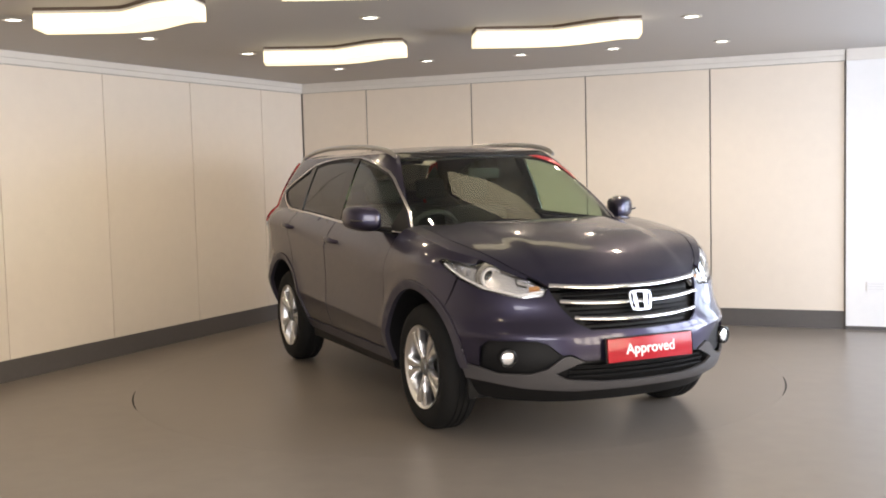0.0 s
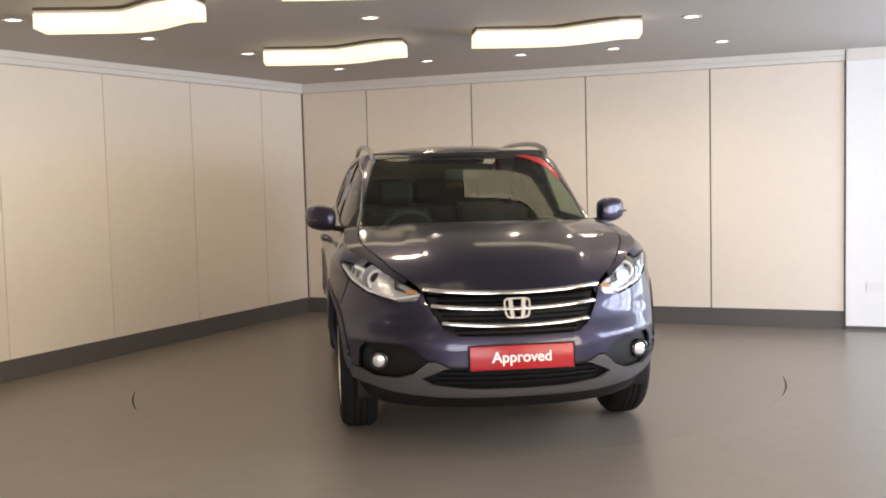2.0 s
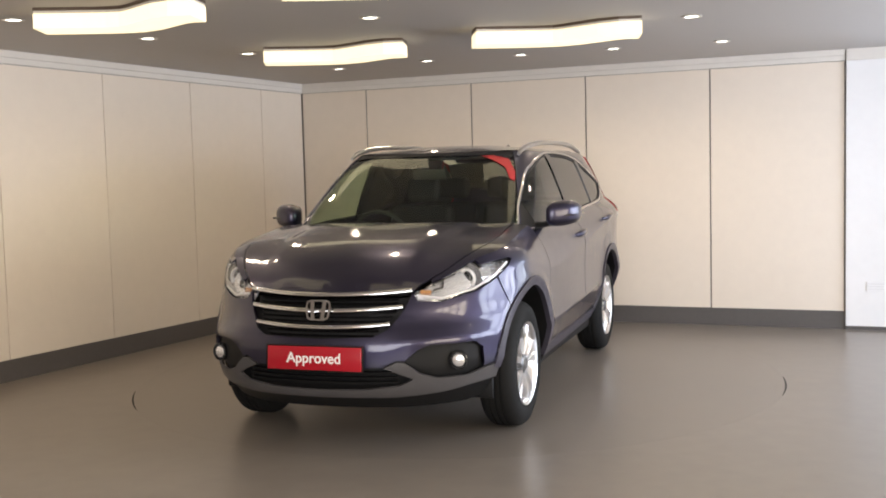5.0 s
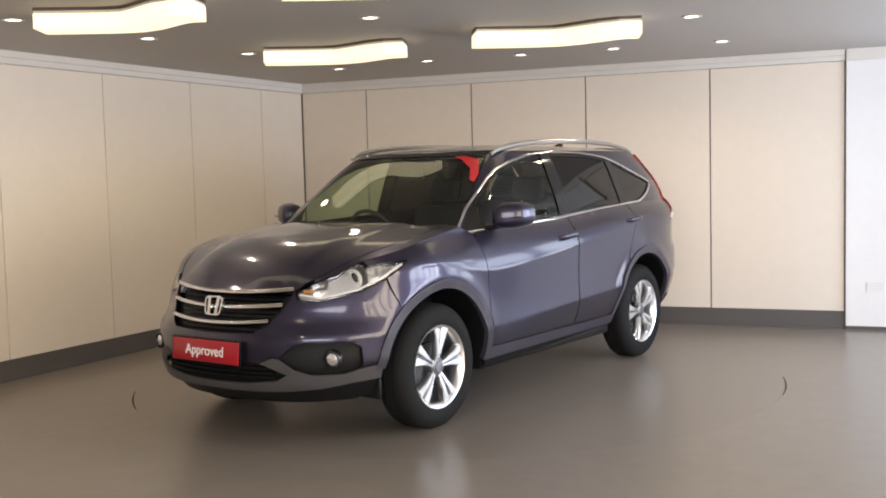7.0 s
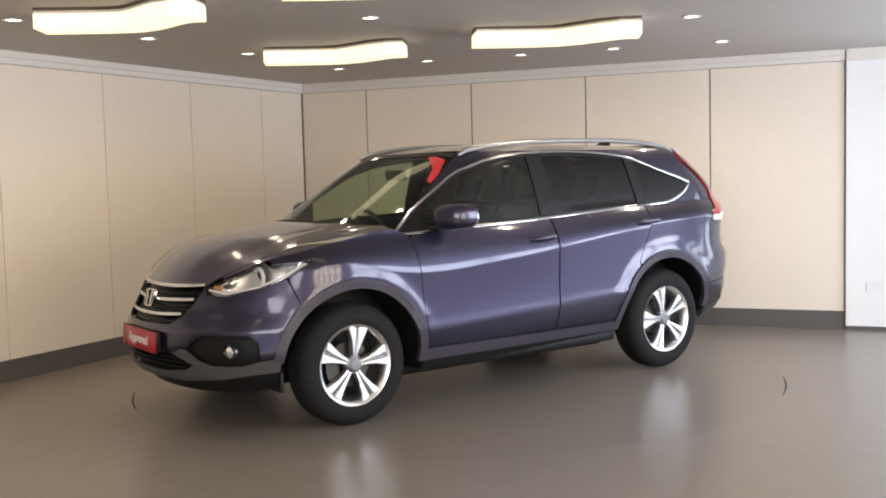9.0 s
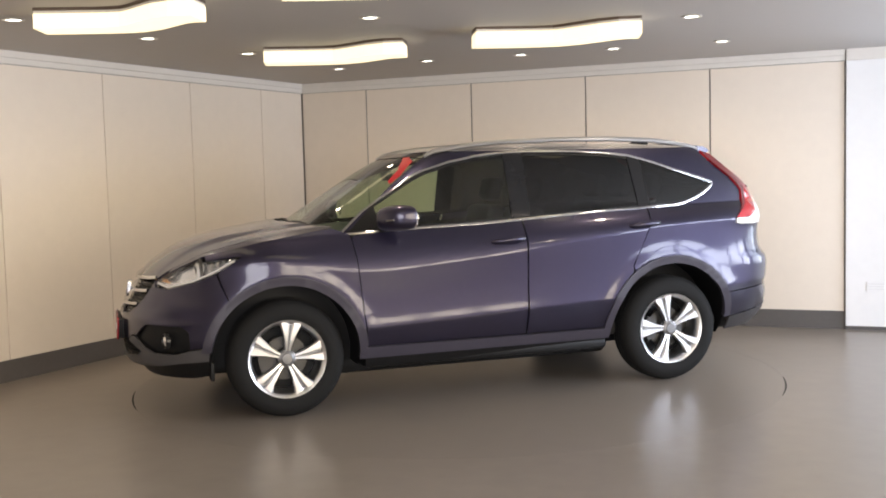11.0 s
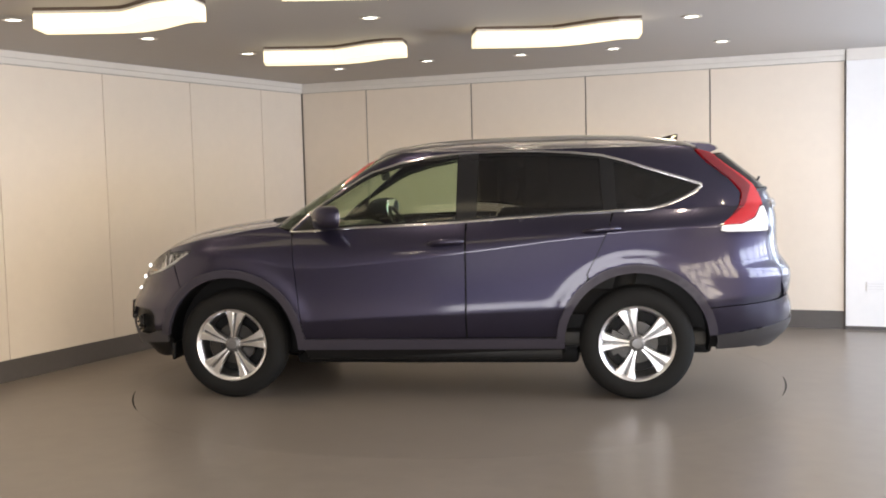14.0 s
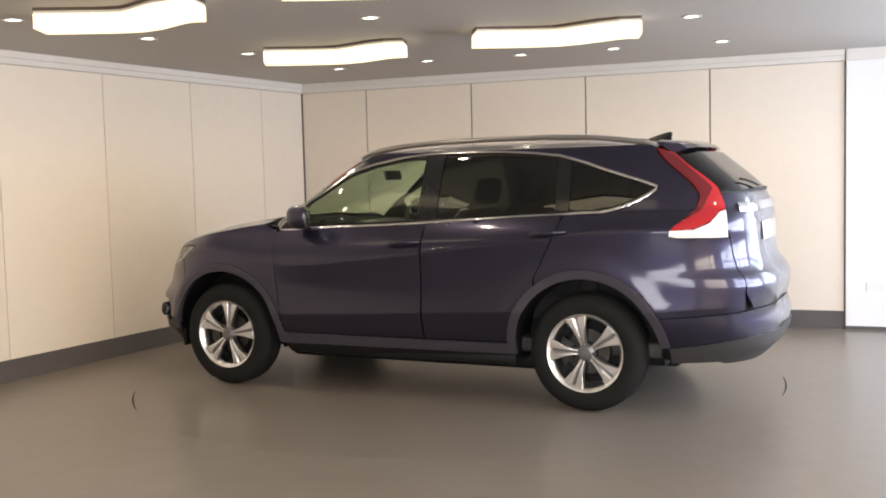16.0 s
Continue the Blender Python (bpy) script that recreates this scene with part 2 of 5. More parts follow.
def wave_lamp(x, y):
    """A wavy box-shaped ceiling light."""
    root = new("ceiling_light")
    path = [(0, 0), (0.15, 0.015), (0.30, 0.025), (0.45, 0.03), (0.57, 0.015), (0.67, -0.05), (0.77, -0.15), (0.87, -0.25), (0.96, -0.305), (1.075, -0.315)]
    w = 0.125

    def outline(k):
        up, dn = [], []
        for i, p in enumerate(path):
            a, b = Vector(path[max(i - 1, 0)]), Vector(path[min(i + 1, len(path) - 1)])
            d = (b - a).normalized()
            n = Vector((-d.y, d.x))
            e = d * (k if i == len(path) - 1 else -k if i == 0 else 0)
            up.append(Vector(p) + n * (w + k) + e)
            dn.append(Vector(p) - n * (w + k) + e)
        return dn + up[::-1]

    bm = bmesh.new()
    prism(bm, outline(0.0), -0.018, 0.0)
    part("backplate", bm, BRONZE, root, "dark bronze backplate", smooth=False)
    bm = bmesh.new()
    prism(bm, outline(-0.004), -0.034, -0.018)
    part("frame", bm, TRIMW, root, smooth=False)
    bm = bmesh.new()
    prism(bm, outline(0.0), -0.115, -0.034)
    bmesh.ops.bevel(bm, geom=[e for e in bm.edges if e.is_manifold and e.calc_face_angle() > 0.7], offset=0.006, segments=2, affect="EDGES")
    part("diffuser", bm, GLOW, root, "glowing warm white diffuser", smooth=False)
    root.location = (x, y, CEIL)
    return tagged(root, "glowing wavy box-shaped light on the ceiling", "ceiling light", "wavy ceiling lights")


LAMP = wave_lamp(-1.40, 0.50)
for lx, ly, k in ((0.165, -0.27, 1.0), (-2.315, -1.50, 0.91), (-0.80, -2.42, 1.0)):
    copy_thing(LAMP, pose(lx, ly, CEIL) @ Matrix.Diagonal((k, 1, 1, 1)))


def downlight(x, y):
    root = new("downlight")
    bm = bmesh.new()
    lathe(bm, [(0.044, 0.0), (0.046, -0.006), (0.062, -0.007), (0.066, -0.003), (0.066, 0.0)], 40)
    part("trim_ring", bm, SATIN, root, "satin metal ring")
    bm = bmesh.new()
    lathe(bm, [(0.0, -0.0045), (0.03, -0.004), (0.045, -0.002)], 32)
    part("lens", bm, SPOTGLOW, root, "glowing lens")
    root.location = (x, y, CEIL)
    return tagged(root, "small round recessed ceiling spot with metal ring", "downlight", "ceiling spots")


SPOTS = ((-0.49, -0.93), (-2.58, -1.22), (-2.06, -0.26), (-1.58, 0.76), (-1.01, 2.10), (-0.20, 1.63), (0.59, 1.35), (1.32, 1.08), (1.57, -0.61), (2.12, 0.78),
         # these three are added out of view to brighten the near floor
         (-3.1, -2.9), (-1.4, -3.9), (2.4, -2.7))
SPOT = downlight(*SPOTS[0])
for sx, sy in SPOTS[1:]:
    copy_thing(SPOT, pose(sx, sy, CEIL))
# the beams of the recessed spots, the three added ones included
for sx, sy in SPOTS:
    d = bpy.data.lights.new("spot_beam", "SPOT")
    d.energy, d.color, d.spot_size, d.spot_blend, d.shadow_soft_size = 22, (1.0, 0.81, 0.59), radians(165), 1.0, 0.03
    new("spot_beam", d).location = (sx, sy, CEIL - 0.03)


SLOTM = mat("vent_slot_grey", (0.70, 0.70, 0.70), 0.5, vary=0.03, scale=4)


def wall_vent():
    root = new("wall_vent")
    bm = bmesh.new()
    box(bm, 0, 0.15, -0.008, 0.0, 0, 0.085, 0.002)
    part("plate", bm, BOARD, root, smooth=False)
    for k in range(3):
        bm = bmesh.new()
        box(bm, 0.015, 0.135, -0.0095, -0.006, 0.016 + 0.022 * k, 0.024 + 0.022 * k)
        part("slot", bm, SLOTM, root, smooth=False)
    root.matrix_world = BACK @ pose(5.53, -0.028, 0.34)
    return tagged(root, "small white slotted plate low on the wall", "wall vent")


wall_vent()


# ---------------------------------------------------------------- car materials
def paint_material():
    m = mat("purple_grey_metallic_paint", (0.0310, 0.0280, 0.0555), 0.40, metal=0.85, vary=0.04, scale=1.5, coat=1.0)
    nt = m.node_tree
    b = nt.nodes["Principled BSDF"]
    b.inputs["Coat IOR"].default_value = 1.42
    b.inputs["Coat Roughness"].default_value = 0.09
    tc = nt.nodes.new("ShaderNodeTexCoord")
    v = nt.nodes.new("ShaderNodeTexVoronoi")
    v.inputs["Scale"].default_value = 900
    nt.links.new(tc.outputs["Object"], v.inputs["Vector"])
    bp = nt.nodes.new("ShaderNodeBump")
    bp.inputs["Strength"].default_value, bp.inputs["Distance"].default_value = 0.08, 0.0006
    nt.links.new(v.outputs["Color"], bp.inputs["Height"])
    nt.links.new(bp.outputs["Normal"], b.inputs["Normal"])
    return m


def glass_material(name, tint):
    m = bpy.data.materials.new(name)
    m.use_nodes = True
    nt = m.node_tree
    nt.nodes.remove(nt.nodes["Principled BSDF"])
    out = nt.nodes["Material Output"]
    tr = nt.nodes.new("ShaderNodeBsdfTransparent")
    tr.inputs["Color"].default_value = (*tint, 1)
    gl = nt.nodes.new("ShaderNodeBsdfGlossy")
    gl.inputs["Roughness"].default_value = 0.015
    # two-sided reflectance that rises towards grazing views
    lw = nt.nodes.new("ShaderNodeLayerWeight")
    lw.inputs["Blend"].default_value = 0.5
    pw = nt.nodes.new("ShaderNodeMath")
    pw.operation, pw.inputs[1].default_value = "POWER", 4.5
    nt.links.new(lw.outputs["Facing"], pw.inputs[0])
    fr = nt.nodes.new("ShaderNodeMath")
    fr.operation, fr.inputs[1].default_value, fr.inputs[2].default_value = "MULTIPLY_ADD", 0.90, 0.075
    nt.links.new(pw.outputs[0], fr.inputs[0])
    mx = nt.nodes.new("ShaderNodeMixShader")
    nt.links.new(fr.outputs[0], mx.inputs["Fac"])
    nt.links.new(tr.outputs["BSDF"], mx.inputs[1])
    nt.links.new(gl.outputs["BSDF"], mx.inputs[2])
    nt.links.new(mx.outputs["Shader"], out.inputs["Surface"])
    return m


PAINT = paint_material()
GLASS = glass_material("green_tinted_glass", (0.68, 0.78, 0.65))
PRIVACY = glass_material("privacy_glass", (0.045, 0.047, 0.045))
CLEAR = glass_material("clear_lens", (0.93, 0.94, 0.95))
CHROME = mat("chrome", (0.66, 0.66, 0.67), 0.15, metal=1.0, vary=0.03, scale=6)
RAILM = mat("satin_rail", (0.50, 0.49, 0.48), 0.30, metal=1.0, vary=0.04, scale=6)
CLAD = mat("grey_plastic_cladding", (0.045, 0.041, 0.056), 0.36, vary=0.06, scale=4, bump=0.12, bump_scale=400)
VALANCE = mat("dark_grey_valance", (0.038, 0.036, 0.038), 0.44, vary=0.05, scale=4, bump=0.08, bump_scale=400)
SKID = mat("grey_bumper_valance", (0.066, 0.063, 0.066), 0.42, vary=0.05, scale=4, bump=0.08, bump_scale=400)
BLACKP = mat("black_plastic", (0.008, 0.008, 0.0085), 0.5, spec=0.25, vary=0.1, scale=5, bump=0.08, bump_scale=300)
GLOSSB = mat("gloss_black_trim", (0.012, 0.012, 0.013), 0.12, vary=0.05, scale=5)
RUBBER = mat("tyre_rubber", (0.010, 0.010, 0.010), 0.78, spec=0.25, vary=0.12, scale=9, bump=0.15, bump_scale=250)
ALLOY = mat("machined_alloy", (0.86, 0.86, 0.87), 0.30, metal=1.0, vary=0.05, scale=14)
CAPM = mat("wheel_cap_grey", (0.20, 0.20, 0.205), 0.40, metal=0.8, vary=0.08, scale=14)
STEEL = mat("brake_steel", (0.075, 0.073, 0.071), 0.4, metal=1.0, vary=0.12, scale=20)
REDDARK = mat("dark_red_lamp_lens", (0.13, 0.004, 0.008), 0.10, vary=0.08, scale=12, coat=1.0)
REDL = mat("red_lamp_lens", (0.42, 0.010, 0.016), 0.10, vary=0.05, scale=12, coat=1.0)
WHITEL = mat("clear_lamp_section", (0.80, 0.78, 0.76), 0.14, vary=0.05, scale=12, coat=1.0)
AMBER = mat("amber_marker", (0.55, 0.27, 0.10), 0.2, vary=0.05, scale=12, coat=0.8)
REDPLATE = mat("red_plate_plastic", (0.36, 0.010, 0.020), 0.25, vary=0.05, scale=8)
REDSTICK = mat("red_sticker", (0.42, 0.020, 0.028), 0.35, vary=0.06, scale=10)
WHITEINK = mat("white_lettering", (0.85, 0.83, 0.82), 0.4, vary=0.03, scale=10)
TRIMI = mat("black_cabin_plastic", (0.035, 0.034, 0.032), 0.6, vary=0.1, scale=8, bump=0.1, bump_scale=300)
CLOTH = mat("dark_seat_cloth", (0.018, 0.017, 0.0165), 0.85, vary=0.15, scale=30, bump=0.3, bump_scale=500)
HEADLIN = mat("pale_headlining", (0.45, 0.43, 0.39), 0.9, vary=0.06, scale=20, bump=0.1, bump_scale=400)
LAMPGREY = mat("lamp_inner_grey", (0.07, 0.065, 0.062), 0.3, metal=0.4, vary=0.08, scale=30)
LAMPIN = mat("lamp_reflector", (0.84, 0.84, 0.85), 0.22, metal=0.75, vary=0.10, scale=30, bump=0.6, bump_scale=45)
MIRRORM = mat("mirror_glass", (0.9, 0.9, 0.9), 0.02, metal=1.0, vary=0)


# ---------------------------------------------------------------- car surface
# x forward, y to the car's left, z up; the origin lies on the ground midway between the axles
def table(*pairs):
    xs = np.array([p[0] for p in pairs], float)
    ys = np.array([p[1] for p in pairs], float)
    o = np.argsort(xs)
    xs, ys = xs[o], ys[o]
    # smooth monotone-ish cubic through the pairs
    d = np.diff(ys) / np.diff(xs)
    m = np.empty_like(ys)
    m[0], m[-1] = d[0], d[-1]
    for i in range(1, len(ys) - 1):
        m[i] = 0 if d[i - 1] * d[i] <= 0 else 2 * d[i - 1] * d[i] / (d[i - 1] + d[i])

    def f(x):
        if x <= xs[0]:
            return float(ys[0] + m[0] * (x - xs[0]))
        if x >= xs[-1]:
            return float(ys[-1] + m[-1] * (x - xs[-1]))
        i = int(np.searchsorted(xs, x) - 1)
        h = xs[i + 1] - xs[i]
        t = (x - xs[i]) / h
        return float((2 * t ** 3 - 3 * t * t + 1) * ys[i] + (t ** 3 - 2 * t * t + t) * h * m[i] + (-2 * t ** 3 + 3 * t * t) * ys[i + 1] + (t ** 3 - t * t) * h * m[i + 1])
    return f


belt = table((1.05, 1.078), (0.82, 1.087), (0.39, 1.110), (0.03, 1.121), (-0.34, 1.139), (-0.89, 1.170), (-1.32, 1.187), (-1.8, 1.20), (-2.3, 1.205))
shoulder = table((2.2, 0.86), (1.7, 0.925), (1.4, 0.945), (1.15, 0.92), (0.95, 0.878), (0.75, 0.862), (0.22, 0.90), (-0.32, 0.958), (-0.98, 1.035), (-1.61, 1.075), (-2.3, 1.08))
cabin_w = table((1.0, 0.850), (1.1, 0.824), (1.2, 0.797), (1.35, 0.744), (1.5, 0.682), (1.56, 0.648), (1.60, 0.610), (1.65, 0.54))
nose_x = table((0.18, 2.08), (0.26, 2.14), (0.34, 2.215), (0.42, 2.235), (0.5, 2.245), (0.57, 2.244), (0.62, 2.232), (0.68, 2.20), (0.754, 2.16), (0.83, 2.12), (0.88, 2.09), (0.93, 2.055), (1.0, 1.99), (1.1, 1.90))
nose_n = table((0.2, 2.3), (0.5, 2.3), (0.7, 2.25), (0.9, 2.15), (1.1, 2.1))
screen_x = table((1.0, 1.31), (1.1, 1.155), (1.21, 0.985), (1.357, 0.75), (1.474, 0.56), (1.547, 0.425), (1.585, 0.335), (1.62, 0.22))
tail_x = table((0.2, -2.16), (0.30, -2.23), (0.36, -2.295), (0.42, -2.33), (0.504, -2.34), (0.56, -2.33), (0.60, -2.31), (0.66, -2.326), (0.75, -2.335), (0.80, -2.322), (0.86, -2.268), (0.94, -2.246),
               (1.02, -2.240), (1.1, -2.234), (1.2, -2.215), (1.32, -2.155), (1.46, -2.00), (1.55, -1.89), (1.585, -1.845), (1.62, -1.80))
tail_n = table((0.3, 3.4), (0.6, 3.6), (1.0, 3.8), (1.2, 4.6), (1.6, 5.0))
hood_z = table((2.2, 0.74), (2.14, 0.815), (2.10, 0.857), (2.06, 0.898), (2.0, 0.942), (1.9, 1.002), (1.8, 1.042), (1.65, 1.083), (1.5, 1.108), (1.3, 1.137), (1.15, 1.152), (0.9, 1.17))
XR, LR, LF = -1.2, 1.45, 1.38
FRONT_B, FRONT_G = 1.35, -0.2


def half_width(x, z):
    """Half the car's width, with the flares swelling over the wheels."""
    d = math.hypot(abs(x) - 1.31, z - 0.357)
    f = math.exp(-((d - 0.50) / (0.035 if d < 0.50 else 0.06)) ** 2) * min(1, max(0, (z - 0.40) / 0.2)) * (1 if z < 0.9 else max(0, 1 - (z - 0.9) / 0.15))
    return flank(x, z) + 0.010 * f


def flank(x, z):
    zb, zs = belt(x), shoulder(x)
    if z >= zb:
        return cabin_w(z)
    if z >= zs:
        f = (z - zs) / (zb - zs)
        return 0.918 + (cabin_w(zb) - 0.918) * (0.30 * f + 0.70 * f * f)
    zl = 0.47 + 0.06 * (0.77 - x) / 1.4
    if z >= zl + 0.05:
        f = (z - zl - 0.05) / (zs - zl - 0.05)
        return 0.918 - 0.006 * math.sin(math.pi * f) - 0.002 * (1 - f) + 0.0018 * math.exp(-((z - zl - 0.05) / 0.04) ** 2)
    f = (zl + 0.05 - z)
    return 0.916 - 0.16 * f - 0.75 * f * f + 0.0018 * math.exp(-(f / 0.04) ** 2)


def ring(u, z, g=False):
    """A point of the body at height z; u runs from the tail's middle round the car's left side to the nose's middle."""
    xc = FRONT_G if g else FRONT_B
    us = LR + xc - XR
    end = us + LF
    if u < 0:
        p = ring(-u, z, g)
        return Vector((p.x, -p.y, p.z))
    if u > end:
        p = ring(2 * end - u, z, g)
        return Vector((p.x, -p.y, p.z))
    if u < LR:
        a, n, tip, base = math.pi / 2 * u / LR, tail_n(z), tail_x(z), XR
    elif u <= us:
        x = XR + u - LR
        return Vector((x, half_width(x, z), z))
    else:
        a = math.pi / 2 * (end - u) / LF
        tip, base = (screen_x(z), FRONT_G) if g else (nose_x(z), FRONT_B)
        n = 4.6 if g else nose_n(z)
    c, s = math.cos(a), math.sin(a)
    r = (abs(c) ** n + abs(s) ** n) ** (-1 / n)
    x = base + (tip - base) * r * c
    y = half_width(x, z) * r * s
    if not g and u > us:
        # hollow under the headlamps, above a shelf over the fog lamps
        f = min(1, max(0, (y - 0.36) / 0.2)) * min(1, max(0, (x - 1.72) / 0.15))
        x -= f * (0.020 * math.exp(-((z - 0.70) / 0.055) ** 2) - 0.010 * math.exp(-((z - 0.60) / 0.03) ** 2))
    return Vector((x, y, z))


def body(u, z):
    return ring(u, z, False)


def cabin(u, z):
    return ring(u, z, True)


def bonnet(x, y):
    f = min(1, max(0, (abs(y) - 0.42) / 0.33))
    k = 0.39 - 0.11 * f * f * (3 - 2 * f)
    e = min(1, max(0, (abs(y) - 0.38 - 0.10 * (1.9 - x)) / 0.09))
    lift = 0.012 * (1 - e * e * (3 - 2 * e)) * min(1, max(0, (2.1 - x) / 0.35))
    return Vector((x, y, hood_z(x + k * y * y) - 0.024 * (abs(y) / 0.85) ** 6 + lift - 0.004))


def roof(x, y):
    w, m, h = cabin_w(1.585), (screen_x(1.585) + tail_x(1.585)) / 2, (screen_x(1.585) - tail_x(1.585)) / 2
    e = min(1.0, abs((x - m) / h))
    f = max(0.0, 1 - min(1, abs(y / w)) ** 2.3) * max(0.0, 1 - e ** 4.5)
    return Vector((x, y, 1.585 + 0.058 * f - 0.01 * max(0, -x - 0.6) * f))


def bis(f, a, b):
    fa = f(a)
    for _ in range(40):
        m = (a + b) / 2
        if (f(m) > 0) == (fa > 0):
            a = m
        else:
            b = m
    return (a + b) / 2


def at(kind, v, z, g=False):
    """(u, z) of the point of the body at height z with y = v on the front (f) or the rear (r), or x = v on the side (s)."""
    end = LR + (FRONT_G if g else FRONT_B) - XR + LF
    if kind == "f":
        return (bis(lambda u: ring(u, z, g).y - v, end, LR + 0.5) if v > 1e-5 else end, z)
    if kind == "r":
        return (bis(lambda u: ring(u, z, g).y - v, 0, LR) if v > 1e-5 else 0.0, z)
    return (bis(lambda u: ring(u, z, g).x - v, 0, end), z)


def line(spec, g=False):
    """Outline from 'f y z', 's x z' and 'r y z' triples."""
    return [at(k, v, z, g) for k, v, z in spec]


def arc(cx, cz, r, a0, a1, n=16):
    return [("s", cx + r * math.cos(radians(a0 + (a1 - a0) * i / n)), cz + r * math.sin(radians(a0 + (a1 - a0) * i / n))) for i in range(n + 1)]


def densify(pts, step):
    out = []
    for i, a in enumerate(pts):
        b = pts[(i + 1) % len(pts)]
        n = max(1, int(math.hypot(b[0] - a[0], b[1] - a[1]) / step + 0.5))
        out += [(a[0] + (b[0] - a[0]) * k / n, a[1] + (b[1] - a[1]) * k / n) for k in range(n)]
    return out


def inside(poly, P):
    """Which of the points P lie inside the outline."""
    q = np.array(poly)
    x0, y0 = q[:, 0], q[:, 1]
    x1, y1 = np.roll(x0, -1), np.roll(y0, -1)
    px, py = P[:, 0:1], P[:, 1:2]
    cross = ((y0 > py) != (y1 > py)) & (px < (x1 - x0) * (py - y0) / np.where(y1 == y0, 1e-12, y1 - y0) + x0)
    return cross.sum(1) % 2 == 1


def edge_dist(poly, P):
    q = np.array(poly)
    a, b = q[None], np.roll(q, -1, 0)[None]
    p = P[:, None]
    ab = b - a
    t = np.clip(((p - a) * ab).sum(2) / np.maximum((ab ** 2).sum(2), 1e-12), 0, 1)
    return np.sqrt((((a + t[..., None] * ab) - p) ** 2).sum(2)).min(1)


from mathutils.geometry import delaunay_2d_cdt


def along_crease(u, v):
    """Lifts a row of the side's grid so that it runs along the creases."""
    x = min(1.3, max(-2.0, XR + u - LR))
    return float(np.interp(v, (0.30, 0.52, 0.95, 1.14, 1.3), (0, 0.06 * (0.15 - x) / 1.4, shoulder(x) - 0.95, belt(x) - 1.14, 0)))


def sheet(surf, outline, holes=(), step=0.045, off=0.0, depth=0.014, rim=True, warp=None):
    """Vertices, faces and normals of a panel of the surface inside an outline, with a flange turned in along its edges."""
    loops = [densify(outline, step * 0.6)] + [densify(h, step * 0.6) for h in holes]
    P, E = [], []
    for lp in loops:
        k = len(P)
        P += lp
        E += [(k + i, k + (i + 1) % len(lp)) for i in range(len(lp))]
    o = np.array(outline)
    gu = np.arange(o[:, 0].min() + step / 2, o[:, 0].max(), step)
    gv = np.arange(o[:, 1].min() + step / 2, o[:, 1].max(), step)
    if len(gu) and len(gv):
        if warp:
            gv = np.arange(o[:, 1].min() - 0.2, o[:, 1].max() + 0.2, step * 0.6)
        G = np.stack(np.meshgrid(gu, gv), -1).reshape(-1, 2)
        if warp:
            G[:, 1] += [warp(p, q) for p, q in G]
        ok = inside(loops[0], G) & (edge_dist(loops[0], G) > step * 0.35)
        for h in loops[1:]:
            ok &= ~inside(h, G) & (edge_dist(h, G) > step * 0.35)
        P += [tuple(p) for p in G[ok]]
    v2, e2, f2 = delaunay_2d_cdt([Vector(p) for p in P], E, [], 0, 1e-6)[:3]
    v2 = np.array([tuple(v) for v in v2])
    cen = np.array([v2[list(f)].mean(0) for f in f2])
    ok = inside(loops[0], cen)
    for h in loops[1:]:
        ok &= ~inside(h, cen)
    faces = [tuple(f) for f, k in zip(f2, ok) if k]
    verts, norms = [], []
    for a, b in v2:
        p = surf(a, b)
        n = (surf(a + 2e-3, b) - surf(a - 2e-3, b)).cross(surf(a, b + 2e-3) - surf(a, b - 2e-3))
        n = n.normalized() if n.length > 1e-12 else Vector((0, 0, 1))
        out = Vector((p.x - (0.9 if p.x > 0.9 else -0.9 if p.x < -0.9 else p.x), p.y, (p.z - 0.9) * 0.6))
        if surf in (bonnet, roof):
            out = Vector((0, 0, 1))
        if n.dot(out) < 0:
            n = -n
        verts.append(p + n * off)
        norms.append(n)
    # faces outward
    good = []
    for f in faces:
        a, b, c = (verts[i] for i in f)
        n = (b - a).cross(c - a)
        good.append(f if n.dot(norms[f[0]]) > 0 else f[::-1])
    if rim and depth:
        count = {}
        for f in good:
            for i in range(3):
                e = (f[i], f[(i + 1) % 3])
                count[tuple(sorted(e))] = None if tuple(sorted(e)) in count else e
        top, low = {}, {}
        for e in [e for e in count.values() if e]:
            if abs(verts[e[0]].y) < 2e-4 and abs(verts[e[1]].y) < 2e-4:
                continue
            for i in e:
                if i not in top:
                    top[i], low[i] = len(verts), len(verts) + 1
                    verts += [verts[i].copy(), verts[i] - norms[i] * depth]
                    norms += [None, None]
            good.append((top[e[1]], top[e[0]], low[e[0]], low[e[1]]))
    return verts, good, norms


def panel(name, sheets, material, parent, label="", side=0):
    """One mesh of panels. side 0: the car's left half and its mirror image joined; +1: left; -1: right."""
    V, F, N = [], [], []
    for verts, faces, norms in sheets:
        for s in ((1, -1) if side == 0 else (side,)):
            k = len(V)
            V += [(p.x, p.y * s, p.z) for p in verts]
            N += [None if n is None else (n.x, n.y * s, n.z) for n in norms]
            F += [tuple(k + i for i in (f if s > 0 else f[::-1])) for f in faces]
    me = bpy.data.meshes.new(name)
    me.from_pydata(V, [], F)
    me.materials.append(material)
    me.shade_smooth()
    me.update()
    auto = [tuple(v.normal) for v in me.vertices]
    me.normals_split_custom_set_from_vertices([a if n is None else n for a, n in zip(auto, N)])
    ob = new(name, me)
    ob.parent = parent
    if label:
        tagged(ob, label)
    return ob


